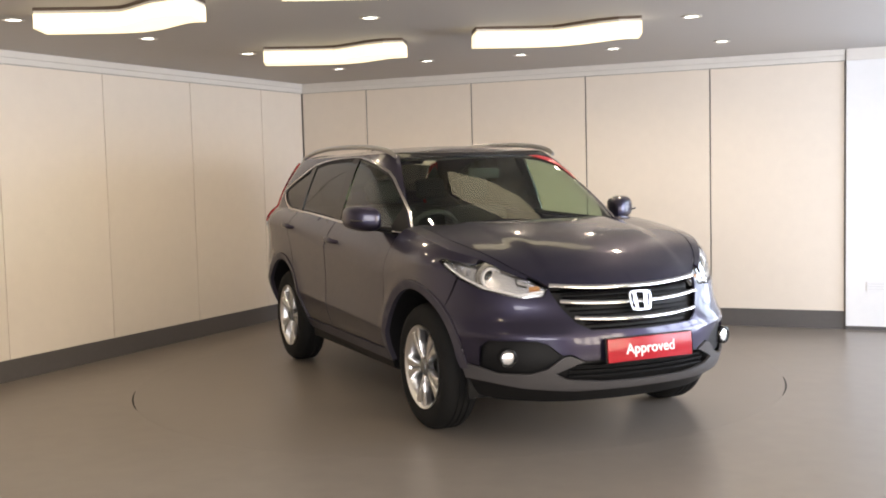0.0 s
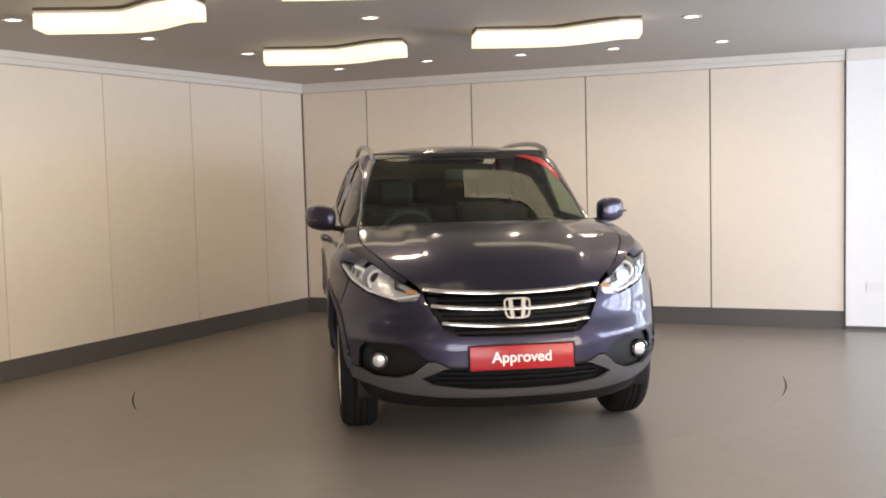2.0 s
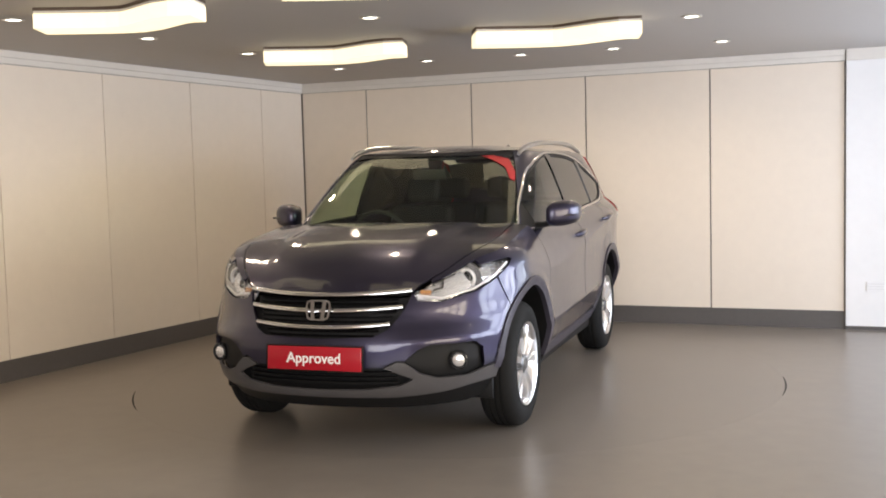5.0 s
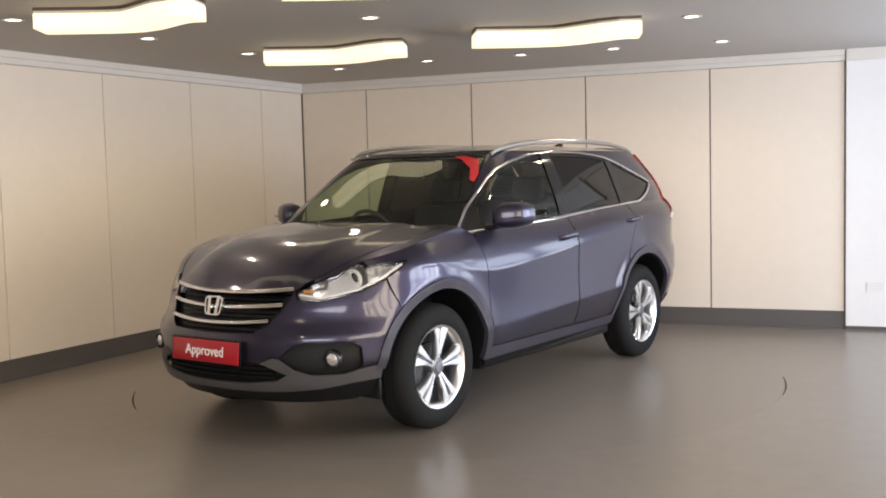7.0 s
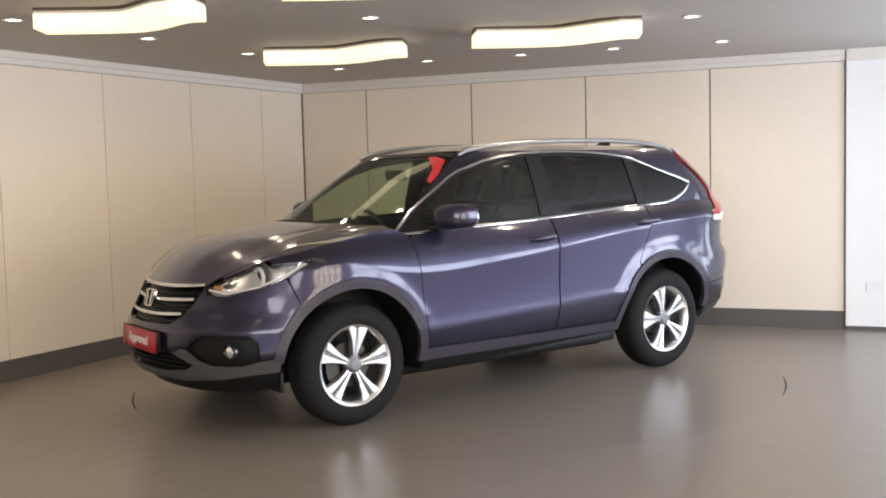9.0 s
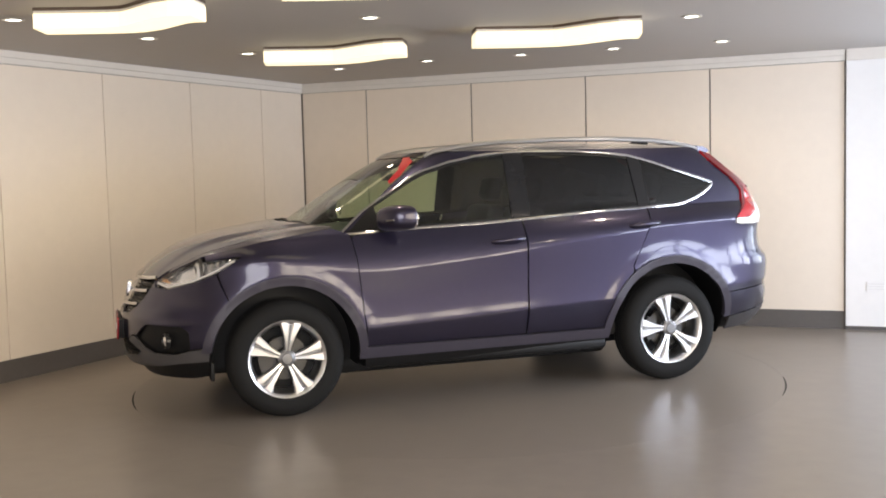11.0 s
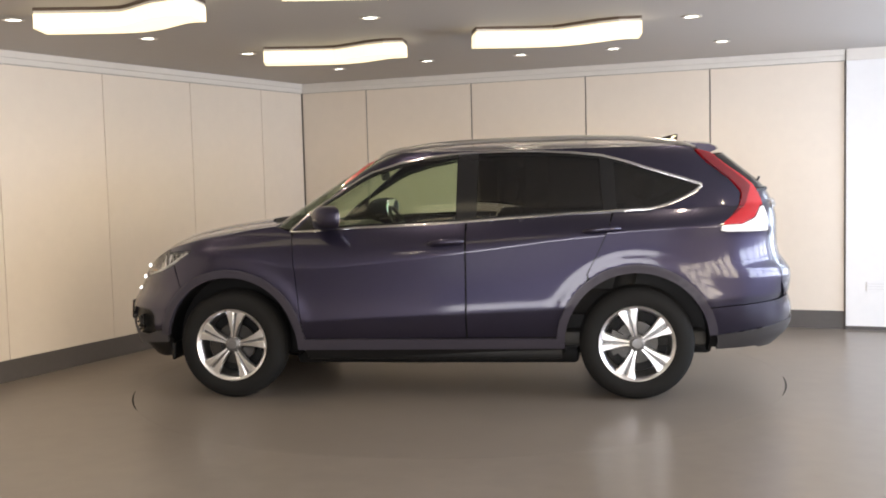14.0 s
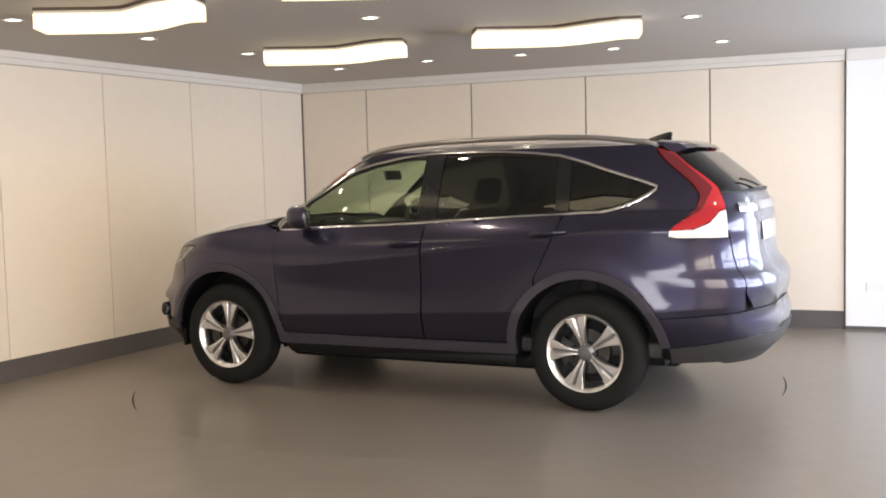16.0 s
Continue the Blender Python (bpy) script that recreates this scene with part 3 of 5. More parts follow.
def tube(bm, pts, rad, n=10, flat=1.0, caps=True):
    """A round or flattened bar along points, added to bm."""
    pts = [Vector(p) for p in pts]
    rings = []
    for i, p in enumerate(pts):
        d = (pts[min(i + 1, len(pts) - 1)] - pts[max(i - 1, 0)]).normalized()
        s = d.cross(Vector((0, 0, 1)))
        s = s.normalized() if s.length > 1e-3 else Vector((1, 0, 0))
        w = s.cross(d).normalized()
        r = rad[i] if isinstance(rad, (list, tuple)) else rad
        rings.append([bm.verts.new(p + s * (r * math.cos(2 * math.pi * k / n)) + w * (r * flat * math.sin(2 * math.pi * k / n))) for k in range(n)])
    for a, b in zip(rings, rings[1:]):
        for k in range(n):
            bm.faces.new((a[k], a[(k + 1) % n], b[(k + 1) % n], b[k]))
    if caps:
        bm.faces.new(rings[0][::-1])
        bm.faces.new(rings[-1])
    return bm


def strip(bm, surf, uv, width, out, low=-0.004):
    """A raised moulding of the given width that follows points of the surface, added to bm."""
    rows = []
    for i, (u, z) in enumerate(uv):
        p = surf(u, z)
        n = (surf(u + 2e-3, z) - surf(u - 2e-3, z)).cross(surf(u, z + 2e-3) - surf(u, z - 2e-3)).normalized()
        if n.dot(Vector((p.x * 0.3, p.y, (p.z - 0.9) * 0.3))) < 0:
            n = -n
        a, b = uv[max(i - 1, 0)], uv[min(i + 1, len(uv) - 1)]
        d = (surf(*b) - surf(*a)).normalized()
        w = n.cross(d).normalized() * width / 2
        rows.append([bm.verts.new(q) for q in (p + n * low - w, p + n * out * 0.7 - w * 0.9, p + n * out - w * 0.4, p + n * out + w * 0.4, p + n * out * 0.7 + w * 0.9, p + n * low + w)])
    for a, b in zip(rows, rows[1:]):
        for k in range(5):
            bm.faces.new((a[k], a[k + 1], b[k + 1], b[k]))
    bm.faces.new(rows[0])
    bm.faces.new(rows[-1][::-1])
    return bm


def mirrored(bm):
    g = bmesh.ops.duplicate(bm, geom=bm.verts[:] + bm.edges[:] + bm.faces[:])["geom"]
    for v in g:
        if isinstance(v, bmesh.types.BMVert):
            v.co.y = -v.co.y
    bmesh.ops.reverse_faces(bm, faces=[f for f in g if isinstance(f, bmesh.types.BMFace)])
    return bm


def sided(bm, s):
    if s < 0:
        for v in bm.verts:
            v.co.y = -v.co.y
        bmesh.ops.reverse_faces(bm, faces=bm.faces[:])
    return bm


AXF, AXR, WZ, WR, WY = 1.31, -1.31, 0.357, 0.357, 0.80
END_B = LR + FRONT_B - XR + LF
END_G = LR + FRONT_G - XR + LF


def top_of(u):
    """The height at which the front's side surface meets the bonnet."""
    return bis(lambda z: z - bonnet(*body(u, z).xy).z, 0.78, 1.16)


def top_line(u0, u1, n=24, drop=0.0):
    return [(u0 + (u1 - u0) * i / n, top_of(u0 + (u1 - u0) * i / n) - drop) for i in range(n + 1)]


def wheel(root, x, s, base):
    """One road wheel on its hub, facing side s."""
    name = new("wheel")
    name.parent = root
    tagged(name, "black tyre on a machined five-twin-spoke alloy wheel")
    name.location = (x, s * 0.885, WZ)
    name.rotation_euler = (radians(-90 * s), 0, 0.0)
    # local z points out of the car's side
    bm = bmesh.new()
    lathe(bm, [(0.232, -0.205), (0.262, -0.212), (0.325, -0.205), (0.347, -0.185), (0.3555, -0.165), (0.356, -0.150), (0.349, -0.148), (0.349, -0.140), (0.3565, -0.138), (0.357, -0.116), (0.350, -0.114), (0.350, -0.106), (0.357, -0.104), (0.3565, -0.082), (0.349, -0.080), (0.349, -0.072), (0.356, -0.070), (0.3555, -0.055), (0.347, -0.033), (0.328, -0.012),
               (0.295, -0.001), (0.262, -0.002), (0.240, -0.010), (0.232, -0.016)], 64)
    part("tyre", bm, RUBBER, name)
    bm = bmesh.new()
    lathe(bm, [(0.228, -0.20), (0.205, -0.18), (0.200, -0.10), (0.206, -0.05), (0.212, -0.028), (0.222, -0.016), (0.232, -0.008), (0.2365, -0.006), (0.2365, -0.014), (0.2335, -0.02)], 64)
    part("rim", bm, ALLOY, name)
    # five pairs of flared spokes
    for k in range(5):
        for q in (-1, 1):
            bm = bmesh.new()
            a0 = radians(base + 72 * k)
            rows = []
            for i in range(9):
                f = i / 8
                r = 0.030 + 0.186 * f
                mid = q * (0.0085 + 0.013 * f + 0.0185 * f ** 2)
                hw = 0.0062 + 0.003 * f + 0.0200 * f * f
                zt = -0.030 + 0.010 * math.sin(math.pi * f) + 0.016 * f * f
                rad, tan = Vector((math.cos(a0), math.sin(a0), 0)), Vector((-math.sin(a0), math.cos(a0), 0))
                c = rad * r + tan * mid
                rows.append([bm.verts.new(c + tan * dx + Vector((0, 0, dz))) for dx, dz in ((-hw, zt - 0.04), (-hw, zt - 0.006), (-hw * 0.7, zt), (hw * 0.7, zt), (hw, zt - 0.006), (hw, zt - 0.04))])
            for a, b in zip(rows, rows[1:]):
                for j in range(6):
                    bm.faces.new((a[j], a[(j + 1) % 6], b[(j + 1) % 6], b[j]))
            bm.faces.new(rows[-1])
            bmesh.ops.recalc_face_normals(bm, faces=bm.faces)
            part("spoke", bm, ALLOY, name, angle=30)
    for k in range(5):
        bm = bmesh.new()
        a0 = radians(base + 72 * k)
        m = Matrix.Rotation(a0, 4, "Z")
        prism(bm, [(0.05, -0.006), (0.13, -0.016), (0.217, -0.032), (0.217, 0.032), (0.13, 0.016), (0.05, 0.006)], -0.05, -0.034, m)
        part("spoke_web", bm, CAPM, name, "darker grey web between twin spokes")
    bm = bmesh.new()
    lathe(bm, [(0.058, -0.06), (0.056, -0.03), (0.042, -0.024), (0.034, -0.020), (0.031, -0.014), (0.0, -0.012)], 40)
    part("centre_cap", bm, CAPM, name, "grey centre cap")
    for k in range(5):
        a = radians(base + 36 + 72 * k)
        bm = bmesh.new()
        lathe(bm, [(0.0085, -0.055), (0.0085, -0.026), (0.0, -0.024)], 10, Matrix.Translation((0.048 * math.cos(a), 0.048 * math.sin(a), 0)))
        part("wheel_nut", bm, STEEL, name)
    bm = bmesh.new()
    lathe(bm, [(0.055, -0.095), (0.06, -0.088), (0.133, -0.088), (0.136, -0.091), (0.136, -0.11), (0.0, -0.11)], 48)
    part("brake_disc", bm, STEEL, name)
    bm = bmesh.new()
    for i in range(7):
        a = radians(-30 + 60 * i / 6)
        b = radians(-30 + 60 * (i + 1) / 6)
        if i < 6:
            for zz in (0,):
                pts = [(0.095 * math.cos(a), 0.095 * math.sin(a)), (0.168 * math.cos(a), 0.168 * math.sin(a)), (0.168 * math.cos(b), 0.168 * math.sin(b)), (0.095 * math.cos(b), 0.095 * math.sin(b))]
                prism(bm, pts, -0.11, -0.062)
    bmesh.ops.remove_doubles(bm, verts=bm.verts[:], dist=1e-5)
    part("brake_caliper", bm, STEEL, name)
    bm = bmesh.new()
    lathe(bm, [(0.0, -0.16), (0.20, -0.16), (0.203, -0.19)], 40)
    part("hub_backing", bm, BLACKP, name)
    return name


def car():
    root = new("car")
    tagged(root, "dark purple-grey metallic five-door sport utility car parked on the turntable", "car")

    # ---- dark inner shell behind the shut lines and openings
    sh = []
    hole_f = arc(AXF, WZ, 0.455, -8, 188, 20)
    hole_r = arc(AXR, WZ, 0.455, -8, 188, 20)
    low = 0.27
    o = [("r", 0, low), ("r", 0.4, low)] + [("s", -2.0, low)] + [p for p in reversed(hole_r) if p[2] > low] + [p for p in reversed(hole_f) if p[2] > low] + [("s", 1.95, low), ("f", 0.4, low), ("f", 0, low)]
    pts = line(o)
    pts += [(END_B, 0.78), (END_B - 0.6, 0.78)]
    pts += [(u, z - 0.035) for u, z in line([("s", x, belt(x)) for x in (1.3, 0.9, 0.4, -0.3, -1.0, -1.8)])] + [(0.0, 1.1)]
    sh.append(sheet(body, pts, step=0.09, off=-0.035, rim=False))
    panel("inner_shell", sh, BLACKP, root)
    # underside
    bm = bmesh.new()
    box(bm, -1.80, 1.75, -0.55, 0.55, 0.24, 0.34, 0.03)
    box(bm, -0.95, 0.95, -0.60, 0.60, 0.185, 0.30, 0.03)
    box(bm, -0.85, 0.82, -0.82, 0.82, 0.25, 0.32, 0.02)
    part("underbody", bm, BLACKP, root)
    # wheel-arch liners
    for ax in (AXF, AXR):
        for s in (1, -1):
            bm = bmesh.new()
            rows = []
            for i in range(21):
                a = radians(-10 + 200 * i / 20)
                lx, lz = ax + 0.452 * math.cos(a), WZ + 0.452 * math.sin(a)
                rows.append([bm.verts.new((lx, s * y, lz)) for y in (body(*at("s", lx, lz)).y - 0.012, 0.60)])
            for a, b in zip(rows, rows[1:]):
                bm.faces.new((a[0], a[1], b[1], b[0]))
            for i in range(20):
                bm.faces.new((rows[i][1], rows[i + 1][1], bm.verts.new((ax, s * 0.60, WZ))))
            part("arch_liner", bm, BLACKP, root)

    # ---- outlines shared by panels
    door_front = [("s", 0.885, 1.065), ("s", 0.872, 0.98), ("s", 0.848, 0.75), ("s", 0.835, 0.62), ("s", 0.815, 0.43)]
    rear_seam = [("s", -1.172, 1.182), ("s", -1.145, 1.09), ("s", -1.075, 0.935), ("s", -1.005, 0.80)]
    lamp_low = [("f", 0.470, 0.846), ("f", 0.495, 0.806), ("f", 0.60, 0.797), ("s", 1.82, 0.842), ("s", 1.70, 0.898), ("s", 1.575, 0.974)]
    grille = [("f", y, top_of(at("f", y, 0.86)[0]) - 0.004) for y in (0, 0.12, 0.25, 0.36, 0.455)] + [("f", 0.445, 0.80), ("f", 0.415, 0.735), ("f", 0.365, 0.67), ("f", 0.30, 0.636), ("f", 0, 0.628)]
    fog = [("f", 0.780, 0.540), ("f", 0.755, 0.572), ("f", 0.575, 0.578), ("f", 0.52, 0.552), ("f", 0.465, 0.503), ("f", 0.53, 0.446), ("f", 0.60, 0.418), ("f", 0.72, 0.418), ("f", 0.780, 0.434)]
    intake = [("f", 0, 0.468), ("f", 0.36, 0.468), ("f", 0.40, 0.452), ("f", 0.485, 0.412), ("f", 0.43, 0.386), ("f", 0.25, 0.366), ("f", 0, 0.362)]

    # ---- front bumper, painted
    o = line([("f", 0, 0.476), ("f", 0.35, 0.476), ("f", 0.42, 0.512), ("f", 0.458, 0.507), ("f", 0.515, 0.558), ("f", 0.575, 0.584), ("f", 0.758, 0.580), ("f", 0.787, 0.545), ("f", 0.787, 0.444)]
             + [("s", 1.785, 0.458)] + arc(AXF, WZ, 0.47, 13, 47, 6) + [("s", 1.668, 0.78), ("s", 1.705, 0.886), ("s", 1.82, 0.834), ("f", 0.60, 0.789), ("f", 0.492, 0.798), ("f", 0.463, 0.842)])
    o += line([("f", 0.452, 0.80), ("f", 0.422, 0.735), ("f", 0.372, 0.664), ("f", 0.305, 0.629), ("f", 0, 0.621)])
    panel("front_bumper", [sheet(body, o, step=0.04)], PAINT, root)
    # grey valance
    o = line([("f", 0, 0.318), ("f", 0.40, 0.318), ("f", 0.62, 0.335), ("s", 1.90, 0.36), ("s", 1.765, 0.372), ("s", 1.765, 0.450), ("f", 0.787, 0.436), ("f", 0.72, 0.408), ("f", 0.60, 0.409), ("f", 0.525, 0.438),
              ("f", 0.458, 0.497), ("f", 0.42, 0.502), ("f", 0.355, 0.472), ("f", 0.40, 0.456), ("f", 0.492, 0.412), ("f", 0.43, 0.380), ("f", 0.25, 0.360), ("f", 0, 0.356)])
    panel("bumper_valance", [sheet(body, o, step=0.035, off=0.006)], SKID, root, "grey plastic lower bumper valance")
    o = line([("f", 0, 0.23), ("f", 0.45, 0.23), ("s", 1.85, 0.24), ("s", 1.76, 0.26), ("s", 1.75, 0.38), ("s", 1.90, 0.355), ("f", 0.62, 0.33), ("f", 0.40, 0.314), ("f", 0, 0.314)])
    panel("air_dam", [sheet(body, o, step=0.05, off=-0.02)], BLACKP, root, "black plastic air dam")
    panel("lower_intake", [sheet(body, line(intake), step=0.04, off=-0.045)], BLACKP, root, "black lower intake")
    for z in (0.392, 0.418, 0.444):
        bm = bmesh.new()
        strip(bm, body, [(at("f", abs(y), z)[0] if y >= 0 else 2 * END_B - at("f", -y, z)[0], z) for y in np.linspace(-0.42, 0.42, 22)], 0.010, -0.012, -0.04)
        part("intake_slat", bm, BLACKP, root)
    for s in (1, -1):
        panel("fog_surround", [sheet(body, line(fog), step=0.035, off=-0.022, depth=0.02)], BLACKP, root, "black fog lamp surround", s)
        bm = bmesh.new()
        p = body(*at("f", 0.692, 0.493))
        m = look(p, p + Vector((-1, -0.25, 0)))
        lathe(bm, [(0.052, -0.01), (0.049, 0.012), (0.042, 0.016), (0.037, 0.004)], 32, m)
        fl = part("fog_lamp", sided(bm, s), GLOSSB, root, "round fog lamp")
        bm = bmesh.new()
        lathe(bm, [(0.037, 0.000), (0.030, 0.010), (0.016, 0.015), (0.0, 0.017)], 32, m)
        part("lens", sided(bm, s), LAMPIN, fl, "bright clear lens")

    # ---- grille
    gr = new("grille")
    gr.parent = root
    panel("grille_mesh", [sheet(body, line(grille), step=0.045, off=-0.05)], BLACKP, gr, "black honeycomb backing")
    for z in np.arange(0.645, 0.84, 0.022):
        bm = bmesh.new()
        strip(bm, body, [(at("f", abs(y), z)[0] if y >= 0 else 2 * END_B - at("f", -y, z)[0], z) for y in np.linspace(-0.40, 0.40, 20) * (0.72 + 0.28 * min(1, (z - 0.63) / 0.12))], 0.006, -0.03, -0.05)
        part("grille_slat", bm, GLOSSB, gr)
    for zc, ze, yw, w in ((0.832, 0.852, 0.458, 0.022), (0.754, 0.772, 0.425, 0.021), (0.674, 0.690, 0.375, 0.020)):
        bm = bmesh.new()
        uv = []
        for y in np.linspace(-yw, yw, 30):
            z = zc + (ze - zc) * abs(y / yw) ** 2
            u = at("f", abs(y), z)[0]
            uv.append((u if y >= 0 else 2 * END_B - u, z))
        strip(bm, body, uv, w, 0.010, -0.03)
        part("grille_bar", bm, CHROME, gr, "chrome grille bar")
    # emblem: a plain rounded chrome ring with two upright bars
    bm = bmesh.new()
    em = pose(2.172, 0, 0.757, 0, 90, 0) @ pose(0, 0, 0, 0, 0, 90) @ pose(0, 0, 0, -14)
    lo, hi = [], []
    for k in range(32):
        a = 2 * math.pi * k / 32
        c, s_ = math.cos(a), math.sin(a)
        r = (abs(c) ** 5 + abs(s_) ** 5) ** -0.2
        lo.append((c * r * (0.068 - 0.006 * s_), s_ * r * 0.054))
        hi.append((c * r * (0.058 - 0.006 * s_), s_ * r * 0.045))
    for zz, sc in ((0, 1),):
        A = [bm.verts.new(em @ Vector((x, -y, 0.0))) for x, y in lo]
        B = [bm.verts.new(em @ Vector((x * 0.985, -y * 0.985, 0.016))) for x, y in lo]
        C = [bm.verts.new(em @ Vector((x, -y, 0.016))) for x, y in hi]
        D = [bm.verts.new(em @ Vector((x, -y, 0.0))) for x, y in hi]
        for L0, L1 in ((A, B), (B, C), (C, D)):
            for k in range(32):
                bm.faces.new((L0[k], L0[(k + 1) % 32], L1[(k + 1) % 32], L1[k]))
    for q in (-1, 1):
        prism(bm, [(q * 0.046, 0.046), (q * 0.024, 0.046), (q * 0.016, -0.046), (q * 0.037, -0.046)], 0.0, 0.017, em)
    bmesh.ops.recalc_face_normals(bm, faces=bm.faces)
    part("emblem", bm, CHROME, gr, "plain chrome emblem ring", angle=25)

    # ---- red show plate
    bm = bmesh.new()
    pm = pose(2.262, 0.004, 0.524, 0, -4, 0)
    box(bm, -0.006, 0.004, -0.262, 0.262, -0.060, 0.060, 0.003, pm)
    pl = part("show_plate", bm, REDPLATE, root, "red plate lettered Approved")
    bm = bmesh.new()
    box(bm, -0.008, -0.0055, -0.272, 0.272, -0.067, 0.067, 0.004, pm)
    box(bm, -0.05, -0.006, -0.24, 0.24, -0.06, 0.06, 0.01, pm)
    part("plate_holder", bm, BLACKP, pl, "black plate holder")
    cu = bpy.data.curves.new("lettering", "FONT")
    cu.body, cu.size, cu.align_x, cu.align_y, cu.extrude, cu.offset = "Approved", 0.075, "CENTER", "CENTER", 0.0006, 0.0012
    tmp = new("lettering", cu)
    bpy.context.view_layer.update()
    me = bpy.data.meshes.new_from_object(tmp.evaluated_get(bpy.context.evaluated_depsgraph_get()))
    bpy.data.objects.remove(tmp)
    me.materials.clear()
    me.materials.append(WHITEINK)
    tx = new("lettering", me)
    tx.parent = pl
    tx.matrix_basis = pm @ Matrix(((0, 0, 1, 0.0048), (1, 0, 0, 0), (0, 1, 0, 0.0), (0, 0, 0, 1)))
    tagged(tx, "white raised lettering")

    # ---- bonnet
    u_in = at("f", 0.463, 0.85)[0]
    front = top_line(END_B, u_in, 10, 0.0)
    edge = [body(u, z).xy for u, z in front]
    out = [(p[0] - 0.006, p[1]) for p in edge]
    rim_side = [body(u, z).xy for u, z in top_line(u_in, at("s", 1.05, 1.05)[0], 24)]
    hood_edge = []
    for i, p in enumerate(rim_side[1:]):
        f = (i + 1) / 24
        hood_edge.append((p[0] - 0.01, p[1] - 0.012 - 0.075 * min(1, f * 2.2)))
    back_edge = [(1.20 - 0.36 * y * y, y) for y in np.linspace(0.70, 0.0, 14)]
    hood_edge = [p for p in hood_edge if p[0] > 1.20 - 0.36 * p[1] ** 2 + 0.02]
    panel("bonnet", [sheet(bonnet, out + hood_edge + back_edge, step=0.05)], PAINT, root)

    # ---- front wings
    wing = line([("s", 0.827, 0.50)] + list(reversed(arc(AXF, WZ, 0.47, 47, 162, 20))) + [("s", 1.660, 0.78), ("s", 1.695, 0.892), ("s", 1.562, 0.978), ("s", 1.58, 0.986), ("s", 1.68, 0.975), ("s", 1.755, 0.963)])
    tops = top_line(at("s", 1.775, 0.96)[0], at("s", 1.0, 1.06)[0], 18)
    wing += tops + line([("s", 0.90, 1.088), ("s", 0.89, 1.065), ("s", 0.877, 0.98), ("s", 0.853, 0.75), ("s", 0.84, 0.62)])
    ws = sheet(body, wing, step=0.035, warp=along_crease)
    t2 = [tuple(body(u, z).xy) for u, z in top_line(at("f", 0.55, 0.9)[0], at("s", 1.0, 1.06)[0], 22)]
    strip_in = [(p[0] + 0.004, p[1] + 0.005) for p in hood_edge if p[0] < t2[0][0] - 0.01]
    top = t2 + [(0.99, 0.70), (1.02, 0.69)] + strip_in[::-1]
    wt = sheet(bonnet, top, step=0.05, depth=0.012)
    for s in (1, -1):
        panel("front_wing", [ws, wt], PAINT, root, "", s)

    # ---- headlamps
    hi = line([("s", 1.585, 0.979), ("s", 1.68, 0.968), ("s", 1.76, 0.955)]) + top_line(at("s", 1.80, 0.95)[0], at("f", 0.475, 0.86)[0], 12, 0.006)
    lampo = line(lamp_low) + hi
    for s in (1, -1):
        hl = new("headlamp")
        hl.parent = root
        tagged(hl, "clear headlamp with a round projector")
        panel("reflector", [sheet(body, lampo, step=0.03, off=-0.035, depth=0.02)], LAMPIN, hl, "bright reflector", s)
        panel("cover", [sheet(body, lampo, step=0.03, off=0.0, depth=0.03)], CLEAR, hl, "clear lamp cover", s)
        p = Vector((1.80, 0.672, 0.888))
        m = look(p, p + Vector((-1, -0.10, 0)))
        bm = bmesh.new()
        lathe(bm, [(0.060, -0.05), (0.060, 0.0), (0.056, 0.010), (0.047, 0.012), (0.042, 0.004), (0.041, -0.02)], 40, m)
        part("projector_ring", sided(bm, s), WHITEL, hl, "bright projector ring")
        bm = bmesh.new()
        lathe(bm, [(0.041, -0.01), (0.036, 0.004), (0.022, 0.012), (0.0, 0.015)], 32, m)
        part("projector_lens", sided(bm, s), GLOSSB, hl, "dark projector lens")
        bm = bmesh.new()
        strip(bm, body, line([("f", 0.50, 0.846), ("f", 0.525, 0.845), ("f", 0.55, 0.843)]), 0.022, -0.022, -0.034)
        part("marker", sided(bm, s), AMBER, hl, "amber marker lamp")
        bm = bmesh.new()
        strip(bm, body, line([("f", 0.49, 0.826), ("f", 0.60, 0.806), ("s", 1.84, 0.842), ("s", 1.72, 0.897), ("s", 1.60, 0.966)]), 0.012, -0.006, -0.03)
        part("lower_trim", sided(bm, s), WHITEL, hl, "pale lower trim")
        for q in range(4):
            bm = bmesh.new()
            x = 1.735 - 0.035 * q
            strip(bm, body, line([("s", x, 0.905 + 0.018 * q), ("s", x - 0.004, 0.93 + 0.012 * q), ("s", x - 0.01, 0.952 + 0.007 * q)]), 0.016, -0.012, -0.032)
            part("reflector_rib", sided(bm, s), CHROME, hl, "chrome reflector rib")
        bm = bmesh.new()
        lathe(bm, [(0.060, -0.004), (0.086, -0.006), (0.088, -0.02), (0.060, -0.02)], 40, m)
        part("projector_bezel", sided(bm, s), LAMPGREY, hl, "grey projector bezel")
        bm = bmesh.new()
        strip(bm, body, line([("f", 0.56, 0.885), ("f", 0.60, 0.90)]) + line([("f", 0.60, 0.86), ("f", 0.56, 0.85)]), 0.012, -0.016, -0.03)
        part("bezel", sided(bm, s), LAMPGREY, hl, "grey inner bezel")

    # ---- doors
    fd = line([("s", 0.806, 0.40)] + door_front[::-1][0:] + [("s", x, belt(x) - 0.004) for x in (0.86, 0.6, 0.39, 0.03, -0.246)] + [("s", -0.246, 0.85), ("s", -0.240, 0.40)])
